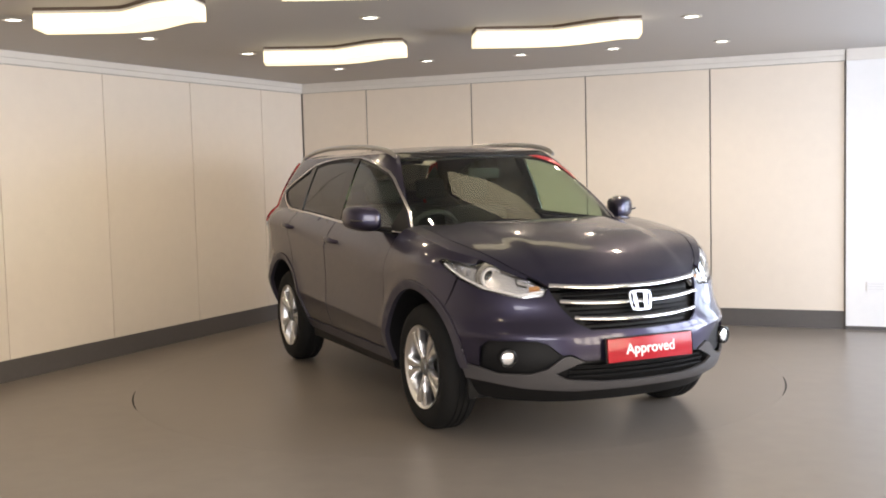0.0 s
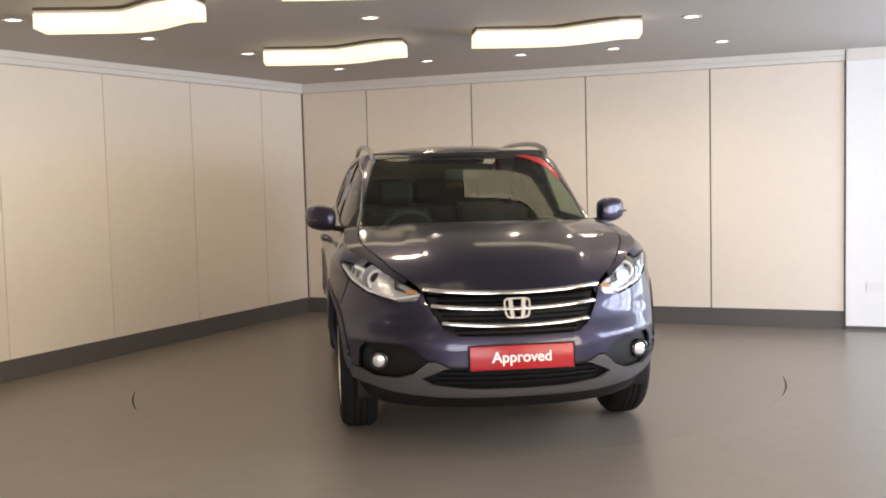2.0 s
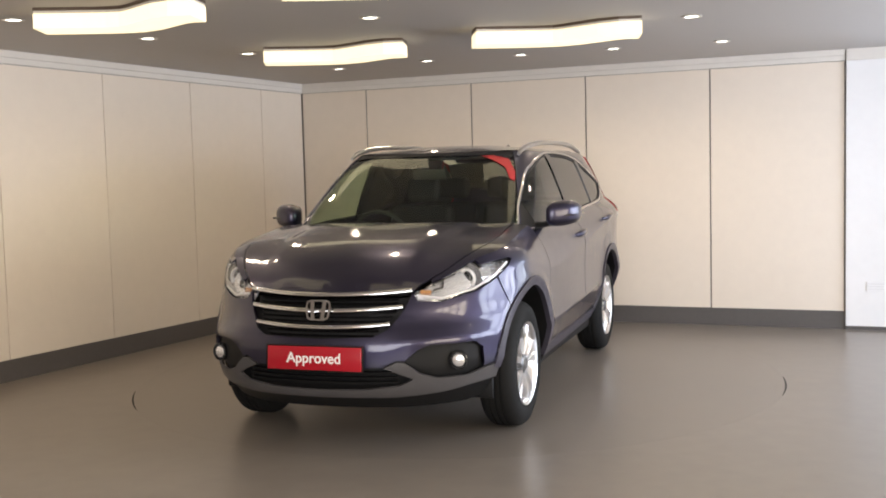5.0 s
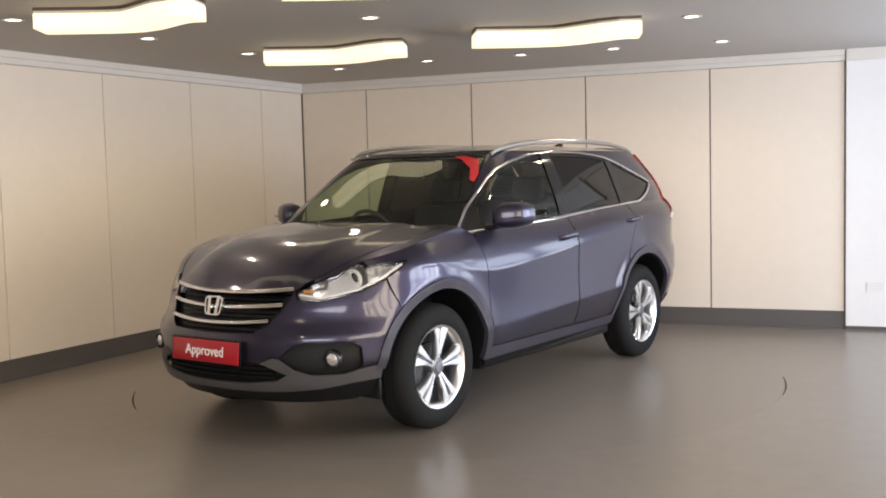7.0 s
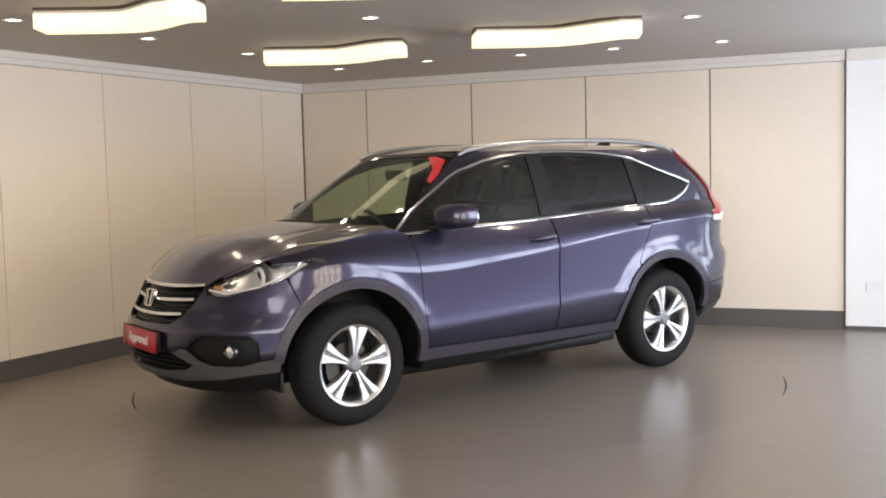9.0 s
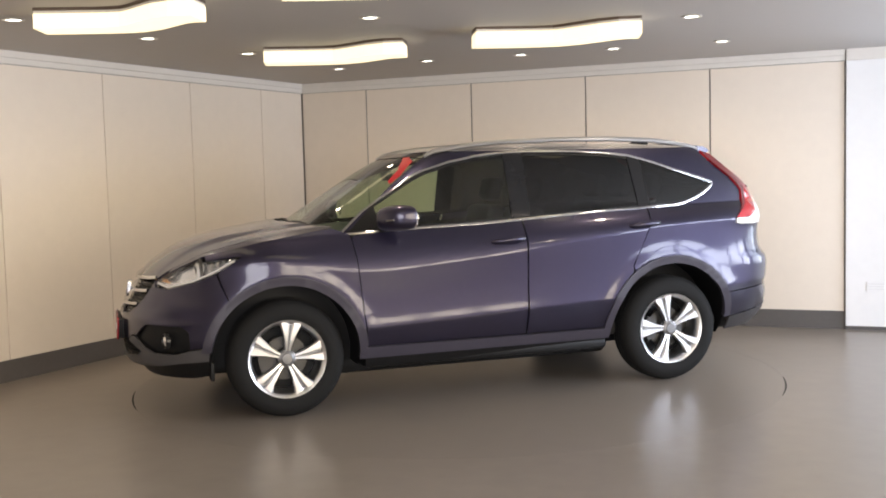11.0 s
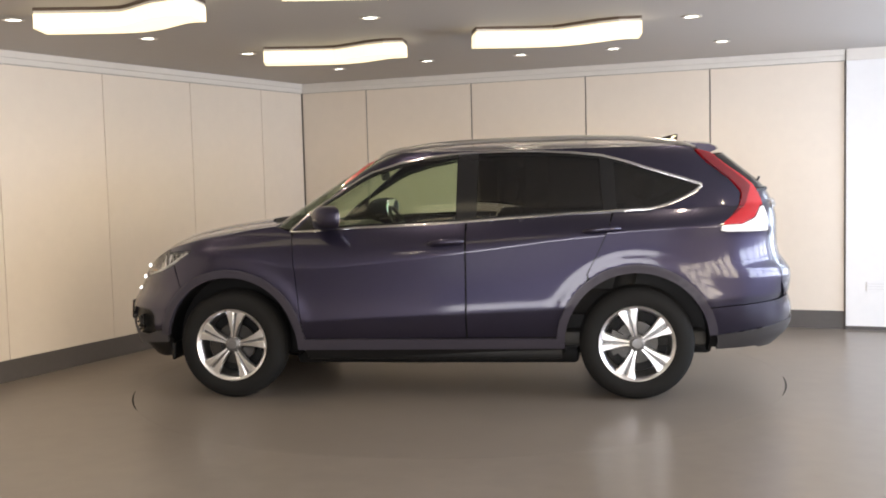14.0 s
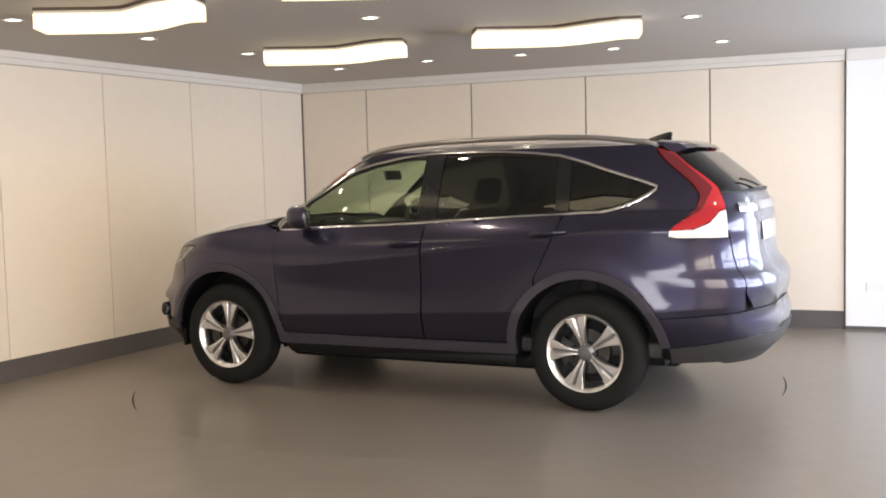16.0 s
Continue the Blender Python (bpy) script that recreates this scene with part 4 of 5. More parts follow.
    rd = line([("s", -0.251, 0.40), ("s", -0.257, 0.85), ("s", -0.257, belt(-0.257) - 0.004)] + [("s", x, belt(x) - 0.004) for x in (-0.6, -0.89, -1.165)] + rear_seam[1:]
              + [("s", AXR + 0.47 * math.cos(radians(a)), WZ + 0.47 * math.sin(radians(a))) for a in (50, 40, 30, 20, 10)] + [("s", -0.812, 0.40)])
    sfd, srd = sheet(body, fd, step=0.035, warp=along_crease), sheet(body, rd, step=0.035, warp=along_crease)
    for s in (1, -1):
        for nm, sh_, hx in (("front_door", sfd, -0.125), ("rear_door", srd, -1.10)):
            d = panel(nm, [sh_], PAINT, root, "", s)
            zc = 1.008 if nm == "front_door" else 1.072
            bm = bmesh.new()
            pts = []
            for f in np.linspace(-1, 1, 11):
                x = hx + 0.115 * f
                y = half_width(x, zc) + 0.038 * (1 - abs(f) ** 4) - 0.004
                pts.append((x, y, zc + 0.006 * (1 - f * f) - f * 0.008))
            tube(bm, pts, [0.008 + 0.010 * (1 - abs(f) ** 3) for f in np.linspace(-1, 1, 11)], 10, 1.15)
            part("handle", sided(bm, s), PAINT, d, "body-coloured pull handle")
            bm = bmesh.new()
            box(bm, -0.072, 0.072, -0.012, 0.004, -0.024, 0.012, 0.003, pose(hx, half_width(hx, zc) + 0.002, zc - 0.006, 0, 4, 0))
            part("handle_recess", sided(bm, s), BLACKP, d, "dark handle recess")

    # ---- side frame with rear quarter
    glass_top = [(-0.30, 1.573), (-0.546, 1.573), (-0.732, 1.569), (-0.92, 1.556), (-1.106, 1.534), (-1.295, 1.482), (-1.484, 1.418), (-1.63, 1.372), (-1.722, 1.338)]
    glass_front = [(0.930, 1.085), (0.908, 1.108), (0.778, 1.219), (0.668, 1.29), (0.558, 1.357), (0.466, 1.416), (0.374, 1.462), (0.191, 1.516), (0.007, 1.55), (-0.15, 1.566)]
    glass_rear = [(-1.715, 1.322), (-1.68, 1.296), (-1.62, 1.262), (-1.54, 1.228), (-1.456, 1.203), (-1.39, 1.192)]
    outer = [("f", 0.752, 1.075), ("f", 0.742, 1.12), ("f", 0.70, 1.24), ("f", 0.655, 1.345), ("f", 0.61, 1.46), ("f", 0.575, 1.53), ("f", 0.545, 1.575)]
    side = [at(k, v, z, True) for k, v, z in outer]
    u0 = at("s", 0.24, 1.585, True)[0]
    u1 = at("s", -1.67, 1.585, True)[0]
    side += [(u0 + (u1 - u0) * i / 20, 1.585) for i in range(21)]
    lampf = [("s", -1.690, 1.550), ("s", -1.745, 1.49), ("s", -1.892, 1.367), ("s", -1.960, 1.28), ("s", -1.935, 1.19), ("s", -1.822, 1.088), ("s", -1.815, 1.05), ("s", -1.86, 1.042), ("s", -2.128, 1.036)]
    side += line(lampf, True)
    side += line([("s", -2.150, 0.90), ("s", -2.21, 0.72), ("s", -2.20, 0.615), ("s", -2.0, 0.60), ("s", -1.77, 0.585)] + [("s", AXR + 0.47 * math.cos(radians(a)), WZ + 0.47 * math.sin(radians(a))) for a in (152, 140, 125, 110, 95, 80, 65, 54)]
                 + [("s", -1.0105, 0.80), ("s", -1.081, 0.935), ("s", -1.151, 1.09), ("s", -1.178, 1.182)], True)
    side += line([("s", x, z) for x, z in [(-1.28, 1.187)] + glass_rear[::-1] + glass_top[::-1] + glass_front[::-1]], True)
    sside = sheet(cabin, side, step=0.038, warp=along_crease)
    sill = line([("s", 0.83, 0.325), ("s", 0.835, 0.395), ("s", 0.3, 0.393), ("s", -0.3, 0.390), ("s", -0.835, 0.390), ("s", -0.84, 0.325)])
    ssill = sheet(body, sill, step=0.04, off=0.010)
    slow = sheet(body, line([("s", 0.80, 0.262), ("s", 0.83, 0.322), ("s", 0.0, 0.322), ("s", -0.84, 0.322), ("s", -0.83, 0.262)]), step=0.05, off=0.002)
    qb = line([("s", -0.30, 1.57), ("s", -0.19, 1.566), ("s", -0.185, belt(-0.19)), ("s", -0.315, belt(-0.315)), ("s", -0.325, 1.573)], True)
    spil = sheet(cabin, qb, step=0.05, off=-0.001)
    qc = line([("s", -1.095, 1.533), ("s", -1.185, 1.513), ("s", -1.20, 1.183), ("s", -1.115, 1.178)], True)
    sdiv = sheet(cabin, qc, step=0.05, off=-0.001)

    def pane(pts):
        return sheet(cabin, line([("s", x, z) for x, z in pts], True), step=0.06, off=-0.008, depth=0.004)

    fg = pane([p for p in glass_front] + [(-0.19, 1.566), (-0.185, belt(-0.18)), (0.2, belt(0.2)), (0.6, belt(0.6))])
    rg = pane([(-0.325, 1.572), (-0.546, 1.573), (-0.732, 1.569), (-0.92, 1.556), (-1.095, 1.534), (-1.115, 1.178), (-0.7, belt(-0.7)), (-0.315, belt(-0.315))])
    qg = pane([(-1.185, 1.513), (-1.295, 1.482), (-1.484, 1.418), (-1.63, 1.372), (-1.722, 1.338)] + glass_rear + [(-1.20, 1.183)])
    def arch(cx, a0, a1):
        return [sheet(body, line(arc(cx, WZ, 0.500, a0, a1, 26) + list(reversed(arc(cx, WZ, 0.448, a0, a1, 26)))), step=0.035, off=0.009, depth=0.03)]

    arch_f, arch_r = arch(AXF, 8, 184), arch(AXR, -4, 174)
    for s in (1, -1):
        sf = panel("side_frame", [sside], PAINT, root, "", s)
        panel("sill", [ssill], CLAD, root, "dark grey plastic sill", s)
        panel("sill_skirt", [slow], BLACKP, root, "black lower edge of the sill", s)
        panel("arch_cladding", arch_f, CLAD, root, "dark grey plastic wheel-arch moulding", s)
        panel("arch_cladding", arch_r, CLAD, root, "dark grey plastic wheel-arch moulding", s)
        panel("pillar_cover", [spil], GLOSSB, root, "gloss black pillar cover", s)
        panel("pillar_cover", [sdiv], GLOSSB, root, "gloss black pillar cover", s)
        panel("front_door_glass", [fg], GLASS, root, "green-tinted door glass", s)
        panel("rear_door_glass", [rg], PRIVACY, root, "dark privacy glass", s)
        panel("quarter_glass", [qg], PRIVACY, root, "dark privacy glass", s)
        # bright moulding round the side glass
        bm = bmesh.new()
        loop = glass_front + glass_top + glass_rear + [(-1.28, 1.189), (-1.17, 1.181)] + [(x, belt(x)) for x in (-0.89, -0.6, -0.25, 0.03, 0.39, 0.62, 0.82, 0.92)]
        uv = densify(line([("s", x, z) for x, z in loop], True), 0.05)
        strip(bm, cabin, uv + [uv[0]], 0.018, 0.006)
        part("window_moulding", sided(bm, s), CHROME, root, "chrome window moulding")
        # black seal behind the glass edge
        bm = bmesh.new()
        inner = [(x * 0.985 - 0.008, 1.33 + (z - 1.33) * 0.93) for x, z in loop]
        uv = densify(line([("s", x, z) for x, z in inner], True), 0.05)
        strip(bm, cabin, uv + [uv[0]], 0.016, -0.004, -0.012)
        part("glass_seal", sided(bm, s), BLACKP, root)

    # ---- roof, screen and tailgate
    o = [cabin(END_G + (0 - END_G) * i / 60, 1.585).xy for i in range(61)]
    panel("roof", [sheet(roof, [tuple(p) for p in o], step=0.06, depth=0.0)], PAINT, root)
    so = line([("f", 0, 1.085), ("f", 0.35, 1.083)] + [("f", max(0, y - 0.006), z) for k, y, z in outer] + [("f", 0.4, 1.578), ("f", 0, 1.58)], True)
    panel("windscreen", [sheet(cabin, so, step=0.06, off=-0.004, depth=0.005)], GLASS, root, "green-tinted windscreen")
    ro = line([("f", 0, 1.562), ("f", 0.45, 1.560), ("f", 0.56, 1.548), ("f", 0.545, 1.583), ("f", 0.3, 1.584), ("f", 0, 1.584)], True)
    panel("screen_band", [sheet(cabin, ro, step=0.04, off=-0.001)], GLOSSB, root, "black screen band")
    # black strip of the screen's lower edge and cowl
    bm = bmesh.new()
    rows = []
    for i in range(31):
        y = -0.74 + 1.48 * i / 30
        x0, x1 = 1.205 - 0.36 * y * y, 1.06 - 0.28 * y * y
        rows.append([bm.verts.new(q) for q in ((x0, y, bonnet(x0, y).z - 0.022), (x0 - 0.05, y, bonnet(x0, y).z - 0.030), (x1, y, 1.10 + 0.035 * (1 - (y / 0.74) ** 2)), (x1 - 0.03, y, 1.03))])
    for a, b in zip(rows, rows[1:]):
        for k in range(3):
            bm.faces.new((a[k], a[k + 1], b[k + 1], b[k]))
    bmesh.ops.recalc_face_normals(bm, faces=bm.faces)
    part("cowl", bm, BLACKP, root, "black cowl panel")
    # wipers
    for y0, y1 in ((-0.62, 0.02), (0.02, 0.62)):
        bm = bmesh.new()
        pts = []
        for f in np.linspace(0, 1, 12):
            y = y0 + (y1 - y0) * f
            z = 1.128 + 0.016 * math.sin(math.pi * f) - 0.03 * abs(y) ** 2
            pts.append(cabin(at("f", abs(y), z, True)[0], z) + Vector((0.02, 0, 0.012)))
        pts = [Vector((p.x, (y0 + (y1 - y0) * i / 11), p.z)) for i, p in enumerate(pts)]
        tube(bm, pts, 0.009, 6)
        part("wiper", bm, BLACKP, root, "black wiper")
    # red sticker inside the top corner of the screen
    st = line([("f", 0.36, 1.555), ("f", 0.44, 1.556), ("f", 0.545, 1.53), ("f", 0.615, 1.44), ("f", 0.63, 1.385), ("f", 0.600, 1.402), ("f", 0.548, 1.475), ("f", 0.45, 1.526)], True)
    panel("screen_sticker", [sheet(cabin, st, step=0.03, off=0.0005, depth=0.001)], REDSTICK, root, "red sticker on the screen", 1)

    tg = line([("r", 0, 0.625), ("r", 0.60, 0.625), ("s", -2.214, 0.72), ("s", -2.155, 0.90), ("s", -2.133, 1.03), ("s", -2.118, 1.10), ("s", -2.105, 1.19), ("s", -2.057, 1.300), ("r", 0.4, 1.296), ("r", 0, 1.294)], True)
    panel("tailgate", [sheet(cabin, tg, step=0.045)], PAINT, root)
    rgls = line([("r", 0, 1.301), ("r", 0.4, 1.303), ("s", -2.055, 1.307), ("s", -2.045, 1.325), ("s", -1.872, 1.465), ("s", -1.80, 1.52), ("r", 0.4, 1.54), ("r", 0, 1.545)], True)
    panel("rear_glass", [sheet(cabin, rgls, step=0.05, off=-0.003, depth=0.004)], PRIVACY, root, "dark rear glass")
    # roof spoiler
    bm = bmesh.new()
    rows = []
    for i in range(25):
        y = -0.52 + 1.04 * i / 24
        k = 1 - abs(y / 0.60) ** 4
        rows.append([bm.verts.new(q) for q in ((-1.66, y, 1.588 + 0.034 * k), (-1.80, y, 1.576 + 0.034 * k), (-1.865 + 0.06 * (1 - k), y, 1.562 + 0.024 * k), (-1.878 + 0.06 * (1 - k), y, 1.548 + 0.02 * k),
                                               (-1.85 + 0.06 * (1 - k), y, 1.538 + 0.015 * k), (-1.78, y, 1.53))])
    for a, b in zip(rows, rows[1:]):
        for k in range(5):
            bm.faces.new((a[k], a[k + 1], b[k + 1], b[k]))
    bm.faces.new(rows[0])
    bm.faces.new(rows[-1])
    bmesh.ops.recalc_face_normals(bm, faces=bm.faces)
    part("roof_spoiler", bm, PAINT, root)
    bm = bmesh.new()
    strip(bm, cabin, [(u, 1.205) for u in np.linspace(-0.62, 0.62, 24)], 0.060, 0.018)
    part("tailgate_garnish", bm, CHROME, root, "chrome tailgate garnish")
    bm = bmesh.new()
    box(bm, -0.004, 0.004, -0.26, 0.26, -0.055, 0.055, 0.002, pose(-2.246, 0, 1.055, 0, 6, 0))
    part("rear_plate_panel", bm, WHITEL, root, "pale plain plate panel")
    # black lip under the rear glass, and the rear wiper
    bm = bmesh.new()
    strip(bm, cabin, [(u, 1.297) for u in np.linspace(-0.70, 0.70, 24)], 0.022, 0.012)
    part("glass_lip", bm, BLACKP, root, "black lip under the rear glass")
    bm = bmesh.new()
    tube(bm, [cabin(u, 1.315 + 0.05 * math.sin(2.6 * (u + 0.05))) + Vector((-0.016, 0, 0.006)) for u in np.linspace(-0.05, 0.42, 10)], 0.008, 6)
    part("rear_wiper", bm, BLACKP, root, "black rear wiper")

    # ---- tail lamps
    tl_red = line([("s", -1.694, 1.556), ("s", -1.750, 1.49), ("s", -1.897, 1.367), ("s", -1.965, 1.28), ("s", -1.940, 1.19), ("s", -1.827, 1.090), ("s", -1.95, 1.094), ("s", -2.03, 1.13), ("s", -2.07, 1.19), ("s", -2.095, 1.20),
                   ("s", -2.045, 1.322), ("s", -1.872, 1.46), ("s", -1.79, 1.53)], True)
    tl_white = line([("s", -1.825, 1.086), ("s", -1.82, 1.056), ("s", -1.86, 1.048), ("s", -2.118, 1.044), ("s", -2.100, 1.192), ("s", -2.073, 1.184), ("s", -2.033, 1.124), ("s", -1.95, 1.089)], True)
    tl_top = line([("s", -1.700, 1.551), ("s", -1.752, 1.488), ("s", -1.899, 1.365), ("s", -1.967, 1.279), ("s", -1.943, 1.190), ("s", -1.850, 1.110), ("s", -1.972, 1.190), ("s", -2.000, 1.262), ("s", -2.020, 1.318),
                   ("s", -1.868, 1.452), ("s", -1.79, 1.522)], True)
    for s in (1, -1):
        tl = panel("tail_lamp", [sheet(cabin, tl_red, step=0.03, off=0.008, depth=0.03)], REDL, root, "tall red tail lamp", s)
        panel("upper_lens", [sheet(cabin, tl_top, step=0.03, off=0.012, depth=0.012)], REDDARK, tl, "darker red upper lens", s)
        panel("reversing_lamp", [sheet(cabin, tl_white, step=0.03, off=0.007, depth=0.03)], WHITEL, tl, "clear lower lamp section", s)

    for s in (1, -1):
        bm = bmesh.new()
        box(bm, -0.012, 0.012, 0.62, 0.80, 0.245, 0.36, 0.008, pose(1.745, 0, 0, 0, 0, 0))
        part("air_deflector", sided(bm, s), BLACKP, root, "black rubber flap ahead of the wheel")

    # ---- rear bumper
    rb = line([("r", 0, 0.455), ("r", 0.60, 0.45), ("s", -2.12, 0.435), ("s", -1.79, 0.40)] + [("s", AXR - 0.47 * math.cos(radians(a)), WZ + 0.47 * math.sin(radians(a))) for a in (8, 18, 26)]
              + [("s", -1.77, 0.579), ("s", -2.0, 0.594), ("s", -2.20, 0.609), ("r", 0.60, 0.618), ("r", 0, 0.618)])
    panel("rear_bumper", [sheet(body, rb, step=0.045, off=0.004)], PAINT, root)
    rv = line([("r", 0, 0.30), ("r", 0.60, 0.30), ("s", -2.05, 0.315), ("s", -1.80, 0.31), ("s", -1.80, 0.404), ("s", -2.12, 0.444), ("r", 0.60, 0.464), ("r", 0, 0.469)])
    panel("rear_valance", [sheet(body, rv, step=0.05, off=0.010)], VALANCE, root, "grey lower rear valance")

    # ---- mirrors, rails, fin
    for s in (1, -1):
        bm = bmesh.new()
        bmesh.ops.create_icosphere(bm, subdivisions=4, radius=1.0)
        for v in bm.verts:
            c = v.co
            k = (abs(c.x) ** 3.2 + abs(c.y) ** 3.2 + abs(c.z) ** 3.2) ** (-1 / 3.2)
            c = c * k
            x = c.x * (0.115 if c.x > 0 else 0.05)
            z = c.z * (0.083 if c.z > 0 else 0.078) * (1 - 0.12 * (c.y > 0) * c.y)
            v.co = Vector((0.60 + x - 0.05 * c.y, 0.952 + c.y * 0.098, 1.178 + z + 0.008 * c.y))
        mi = part("door_mirror", sided(bm, s), PAINT, root, "body-coloured door mirror")
        bm = bmesh.new()
        bmesh.ops.create_icosphere(bm, subdivisions=3, radius=1.0)
        for v in bm.verts:
            c = v.co
            k = (abs(c.x) ** 4 + abs(c.y) ** 4 + abs(c.z) ** 4) ** -0.25
            v.co = Vector((0.556 + c.x * k * 0.006 - 0.04 * c.y, 0.952 + c.y * k * 0.085, 1.18 + c.z * k * 0.066))
        part("mirror_glass", sided(bm, s), MIRRORM, mi, "mirror glass")
        bm = bmesh.new()
        tube(bm, [(0.68, 0.775, 1.105), (0.66, 0.82, 1.11), (0.63, 0.88, 1.118)], [0.035, 0.028, 0.024], 10, 0.7)
        part("mirror_arm", sided(bm, s), BLACKP, mi, "black mirror arm")
        bm = bmesh.new()
        tube(bm, [(0.70, 0.955, 1.165), (0.695, 1.00, 1.17), (0.67, 1.045, 1.172)], 0.006, 6)
        part("indicator", sided(bm, s), LAMPGREY, mi, "smoked indicator strip")
        # sail panel
        sp = sheet(cabin, line([("s", 0.905, 1.098), ("s", 0.70, 1.265), ("s", 0.665, 1.10)], True), step=0.05, off=-0.002)
        panel("mirror_sail", [sp], BLACKP, root, "black mirror sail panel", s)
        bm = bmesh.new()
        pts = []
        for x, z in ((0.33, 1.560), (0.27, 1.588), (0.18, 1.606), (0.0, 1.629), (-0.2, 1.642), (-0.57, 1.652), (-1.0, 1.652), (-1.3, 1.640), (-1.5, 1.617), (-1.62, 1.598), (-1.70, 1.572)):
            pts.append((x, 0.605 - 0.03 * max(0, x) - 0.02 * max(0, -x - 1.2), z))
        tube(bm, pts, [0.012, 0.016, 0.018] + [0.017] * 5 + [0.017, 0.015, 0.010], 10, 1.0)
        rail = part("roof_rail", sided(bm, s), RAILM, root, "satin silver roof rail")
    bm = bmesh.new()
    rows = []
    for i in range(9):
        f = i / 8
        x, w, h = -1.46 - 0.17 * f, 0.032 * (0.25 + 0.75 * math.sin(math.pi * min(1, 0.15 + 0.6 * f))), 0.070 * f ** 0.8 * (1 if f < 0.95 else 0.9)
        zb = roof(x, 0).z - 0.004
        rows.append([bm.verts.new(q) for q in ((x, -w, zb), (x - 0.01 * f, -w * 0.4, zb + h * 0.75), (x - 0.01 * f, 0, zb + h), (x - 0.01 * f, w * 0.4, zb + h * 0.75), (x, w, zb))])
    for a, b in zip(rows, rows[1:]):
        for k in range(4):
            bm.faces.new((a[k], a[k + 1], b[k + 1], b[k]))
    bm.faces.new(rows[-1])
    bmesh.ops.recalc_face_normals(bm, faces=bm.faces)
    part("roof_fin", bm, GLOSSB, root, "black shark-fin aerial")

    # ---- cabin
    bm = bmesh.new()
    box(bm, -1.75, 0.75, -0.74, 0.74, 0.32, 0.42, 0.03)
    part("cabin_floor", bm, TRIMI, root)
    bm = bmesh.new()
    rows = []
    for i in range(21):
        y = -0.74 + 1.48 * i / 20
        k = 0.02 * math.exp(-((y + 0.37) / 0.2) ** 2)
        rows.append([bm.verts.new(q) for q in ((1.0, y, 1.05), (0.80, y, 1.085 + k), (0.62, y, 1.075 + 2 * k), (0.52, y, 1.03 + k), (0.50, y, 0.90), (0.56, y, 0.70), (0.7, y, 0.45))])
    for a, b in zip(rows, rows[1:]):
        for k in range(6):
            bm.faces.new((a[k], a[k + 1], b[k + 1], b[k]))
    bmesh.ops.recalc_face_normals(bm, faces=bm.faces)
    part("dashboard", bm, TRIMI, root, "black dashboard")
    bm = bmesh.new()
    sm = pose(0.38, -0.37, 1.03, 0, -65, 0)
    n, k = 40, 8
    vs = [[bm.verts.new(sm @ Vector(((0.185 + 0.015 * math.cos(2 * math.pi * j / k)) * math.cos(2 * math.pi * i / n), (0.185 + 0.015 * math.cos(2 * math.pi * j / k)) * math.sin(2 * math.pi * i / n), 0.015 * math.sin(2 * math.pi * j / k)))) for j in range(k)] for i in range(n)]
    for i in range(n):
        for j in range(k):
            bm.faces.new((vs[i][j], vs[(i + 1) % n][j], vs[(i + 1) % n][(j + 1) % k], vs[i][(j + 1) % k]))
    box(bm, -0.06, 0.06, -0.18, 0.18, -0.015, 0.015, 0.01, sm)
    box(bm, -0.07, 0.05, -0.06, 0.06, -0.05, 0.02, 0.015, sm)
    part("steering_wheel", bm, TRIMI, root, "black steering wheel")
    for x, ys in ((-0.02, (0.37, -0.37)), (-0.92, (0.42, 0.0, -0.42))):
        for y in ys:
            st_ = new("seat")
            st_.parent = root
            w = 0.25 if x > -0.5 else 0.215
            bm = bmesh.new()
            box(bm, x - 0.30, x + 0.24, y - w, y + w, 0.50, 0.68, 0.06, None, 4)
            part("cushion", bm, CLOTH, st_, "dark cloth cushion")
            bm = bmesh.new()
            box(bm, -0.07, 0.07, -w, w, 0.0, 0.62, 0.06, pose(x - 0.30, y, 0.60, 0, -14, 0), 4)
            part("backrest", bm, CLOTH, st_, "dark cloth backrest")
            bm = bmesh.new()
            box(bm, -0.05, 0.05, -0.13, 0.13, 0.655, 0.83, 0.045, pose(x - 0.30, y, 0.60, 0, -14, 0), 4)
            part("headrest", bm, CLOTH, st_, "dark cloth headrest")
    # dark trim inside the rear quarters
    qt = sheet(cabin, line([("s", -1.68, 1.55), ("s", -1.745, 1.345), ("s", -1.62, 1.24), ("s", -1.40, 1.17), ("s", -1.40, 0.85), ("s", -2.13, 0.85), ("s", -2.10, 1.02), ("s", -2.06, 1.19), ("s", -2.0, 1.33), ("s", -1.84, 1.475)], True),
               step=0.06, off=-0.045, depth=0.01)
    for s in (1, -1):
        panel("quarter_trim", [qt], TRIMI, root, "black trim inside the rear quarter", s)
    # headlining follows the roof
    hl_o = [tuple(Vector((p[0] * 0.93 - 0.05, p[1] * 0.93))) for p in [cabin(END_G * (1 - i / 40), 1.585).xy for i in range(41)]]
    panel("headlining", [sheet(roof, hl_o, step=0.12, off=-0.035, depth=0.0)], HEADLIN, root, "pale headlining")
    bm = bmesh.new()
    box(bm, -0.012, 0.012, -0.115, 0.115, -0.035, 0.035, 0.010, pose(0.42, 0.0, 1.44, 0, 10, 0))
    part("cabin_mirror", bm, TRIMI, root, "black cabin mirror")

    for x in (AXF, AXR):
        for s in (1, -1):
            wheel(root, x, s, 262 if x > 0 else 285)
    return root


CAR = car()


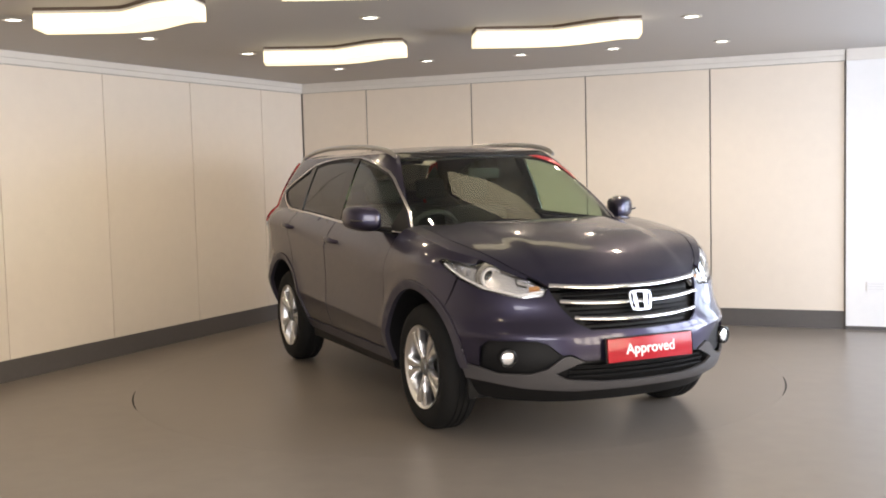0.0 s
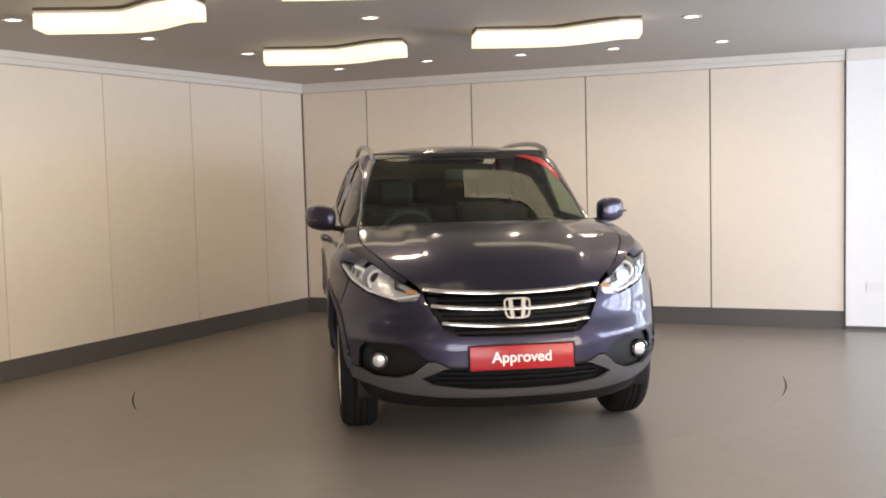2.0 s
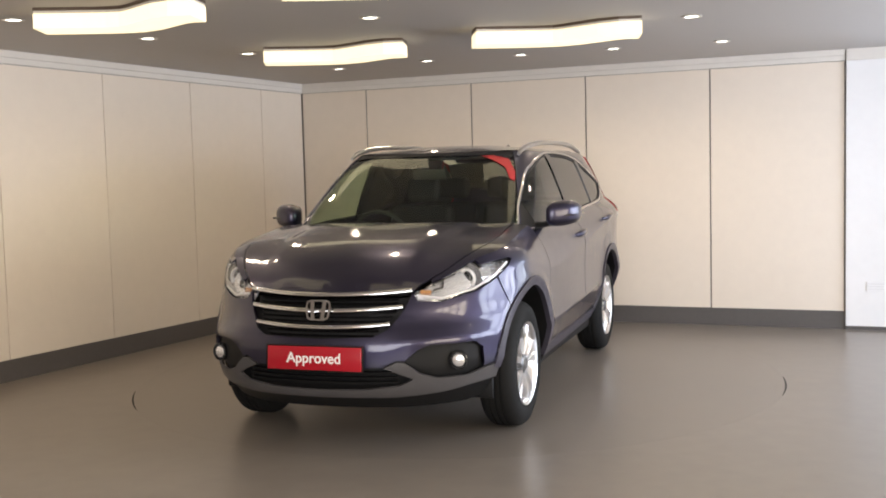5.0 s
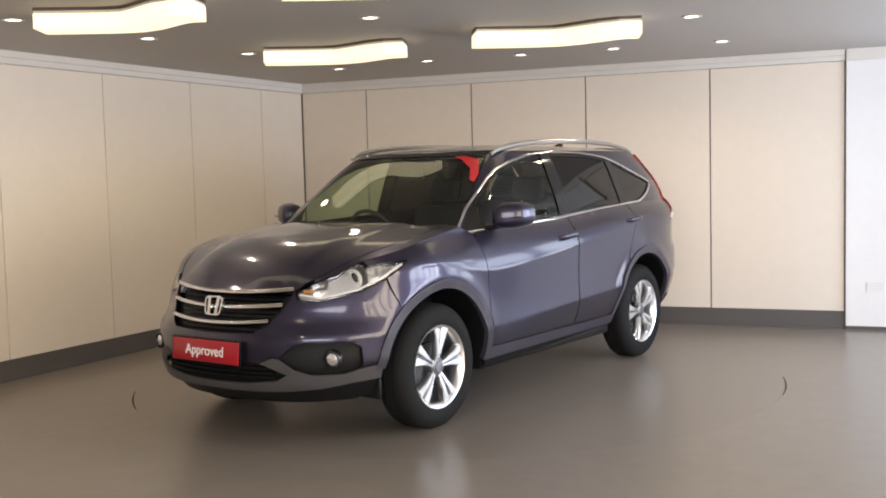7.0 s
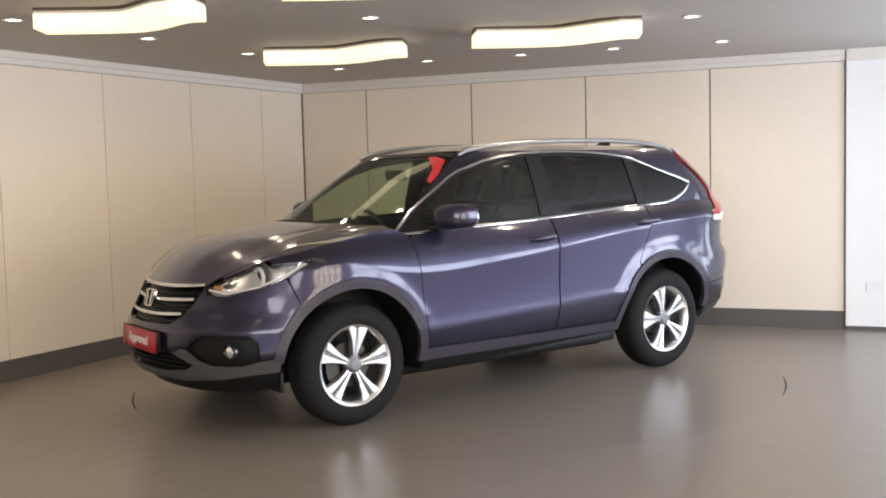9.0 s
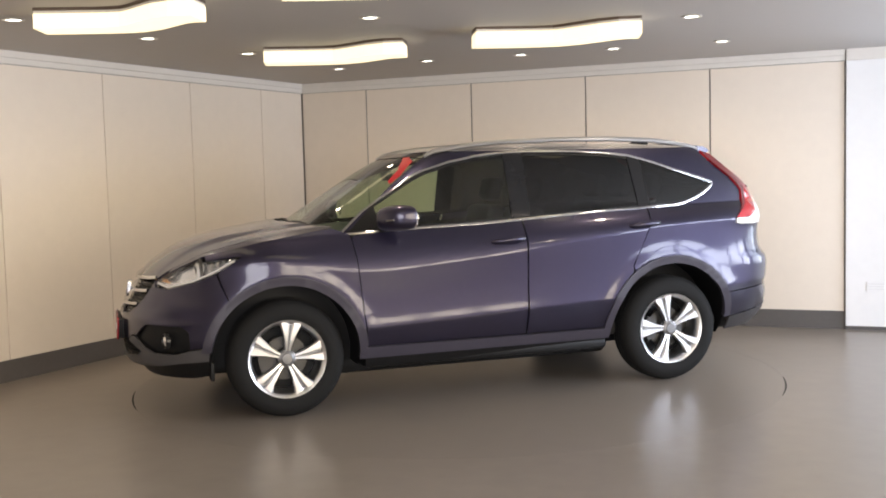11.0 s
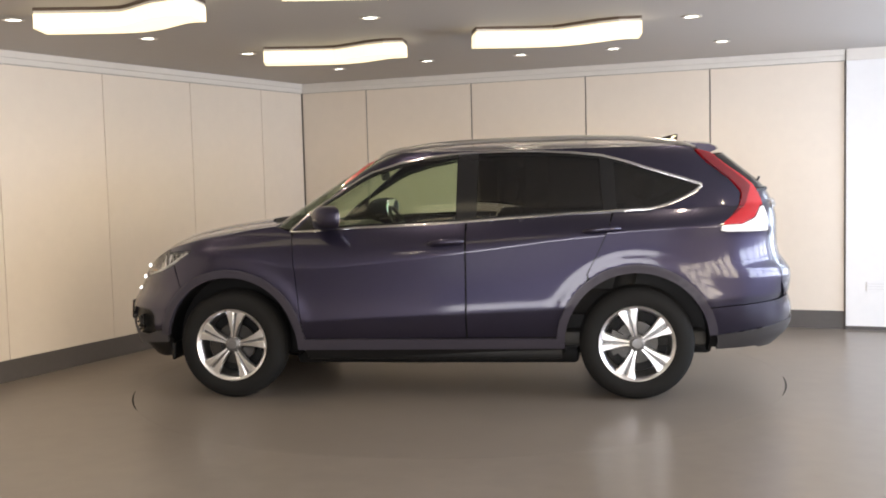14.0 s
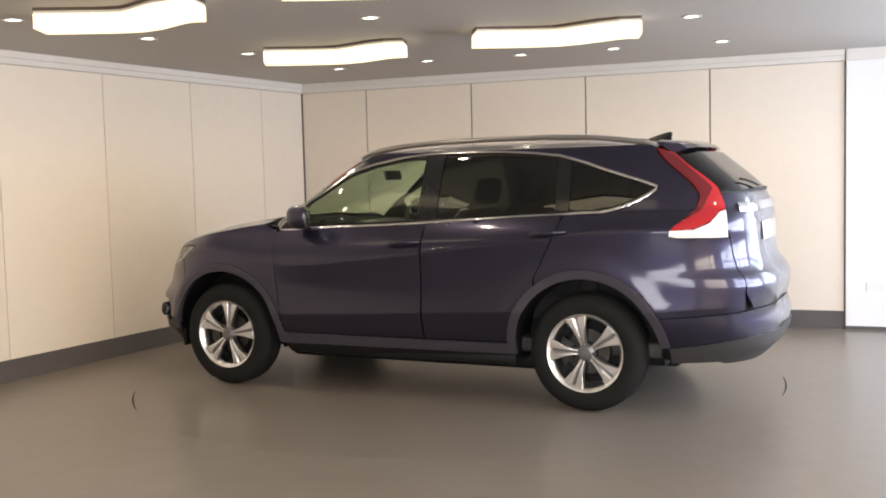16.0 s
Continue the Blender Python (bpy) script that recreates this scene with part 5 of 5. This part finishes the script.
# ---------------------------------------------------------------- what moves
def motions():
    """The turntable carries the car round at a steady pace."""
    rows, table = [], []
    for i in range(17):
        a = -134.4946 - 70.2236 * (i - 8) / 8 - 0.3315 * ((i - 8) / 8) ** 2
        m = pose(0, 0, 0, 0, 0, a)
        rows.append((i, m @ pose(0.0692, -0.0052, 0)))
        table.append((i, m))
    walk(CAR, rows)
    walk(TABLE, table)


motions()
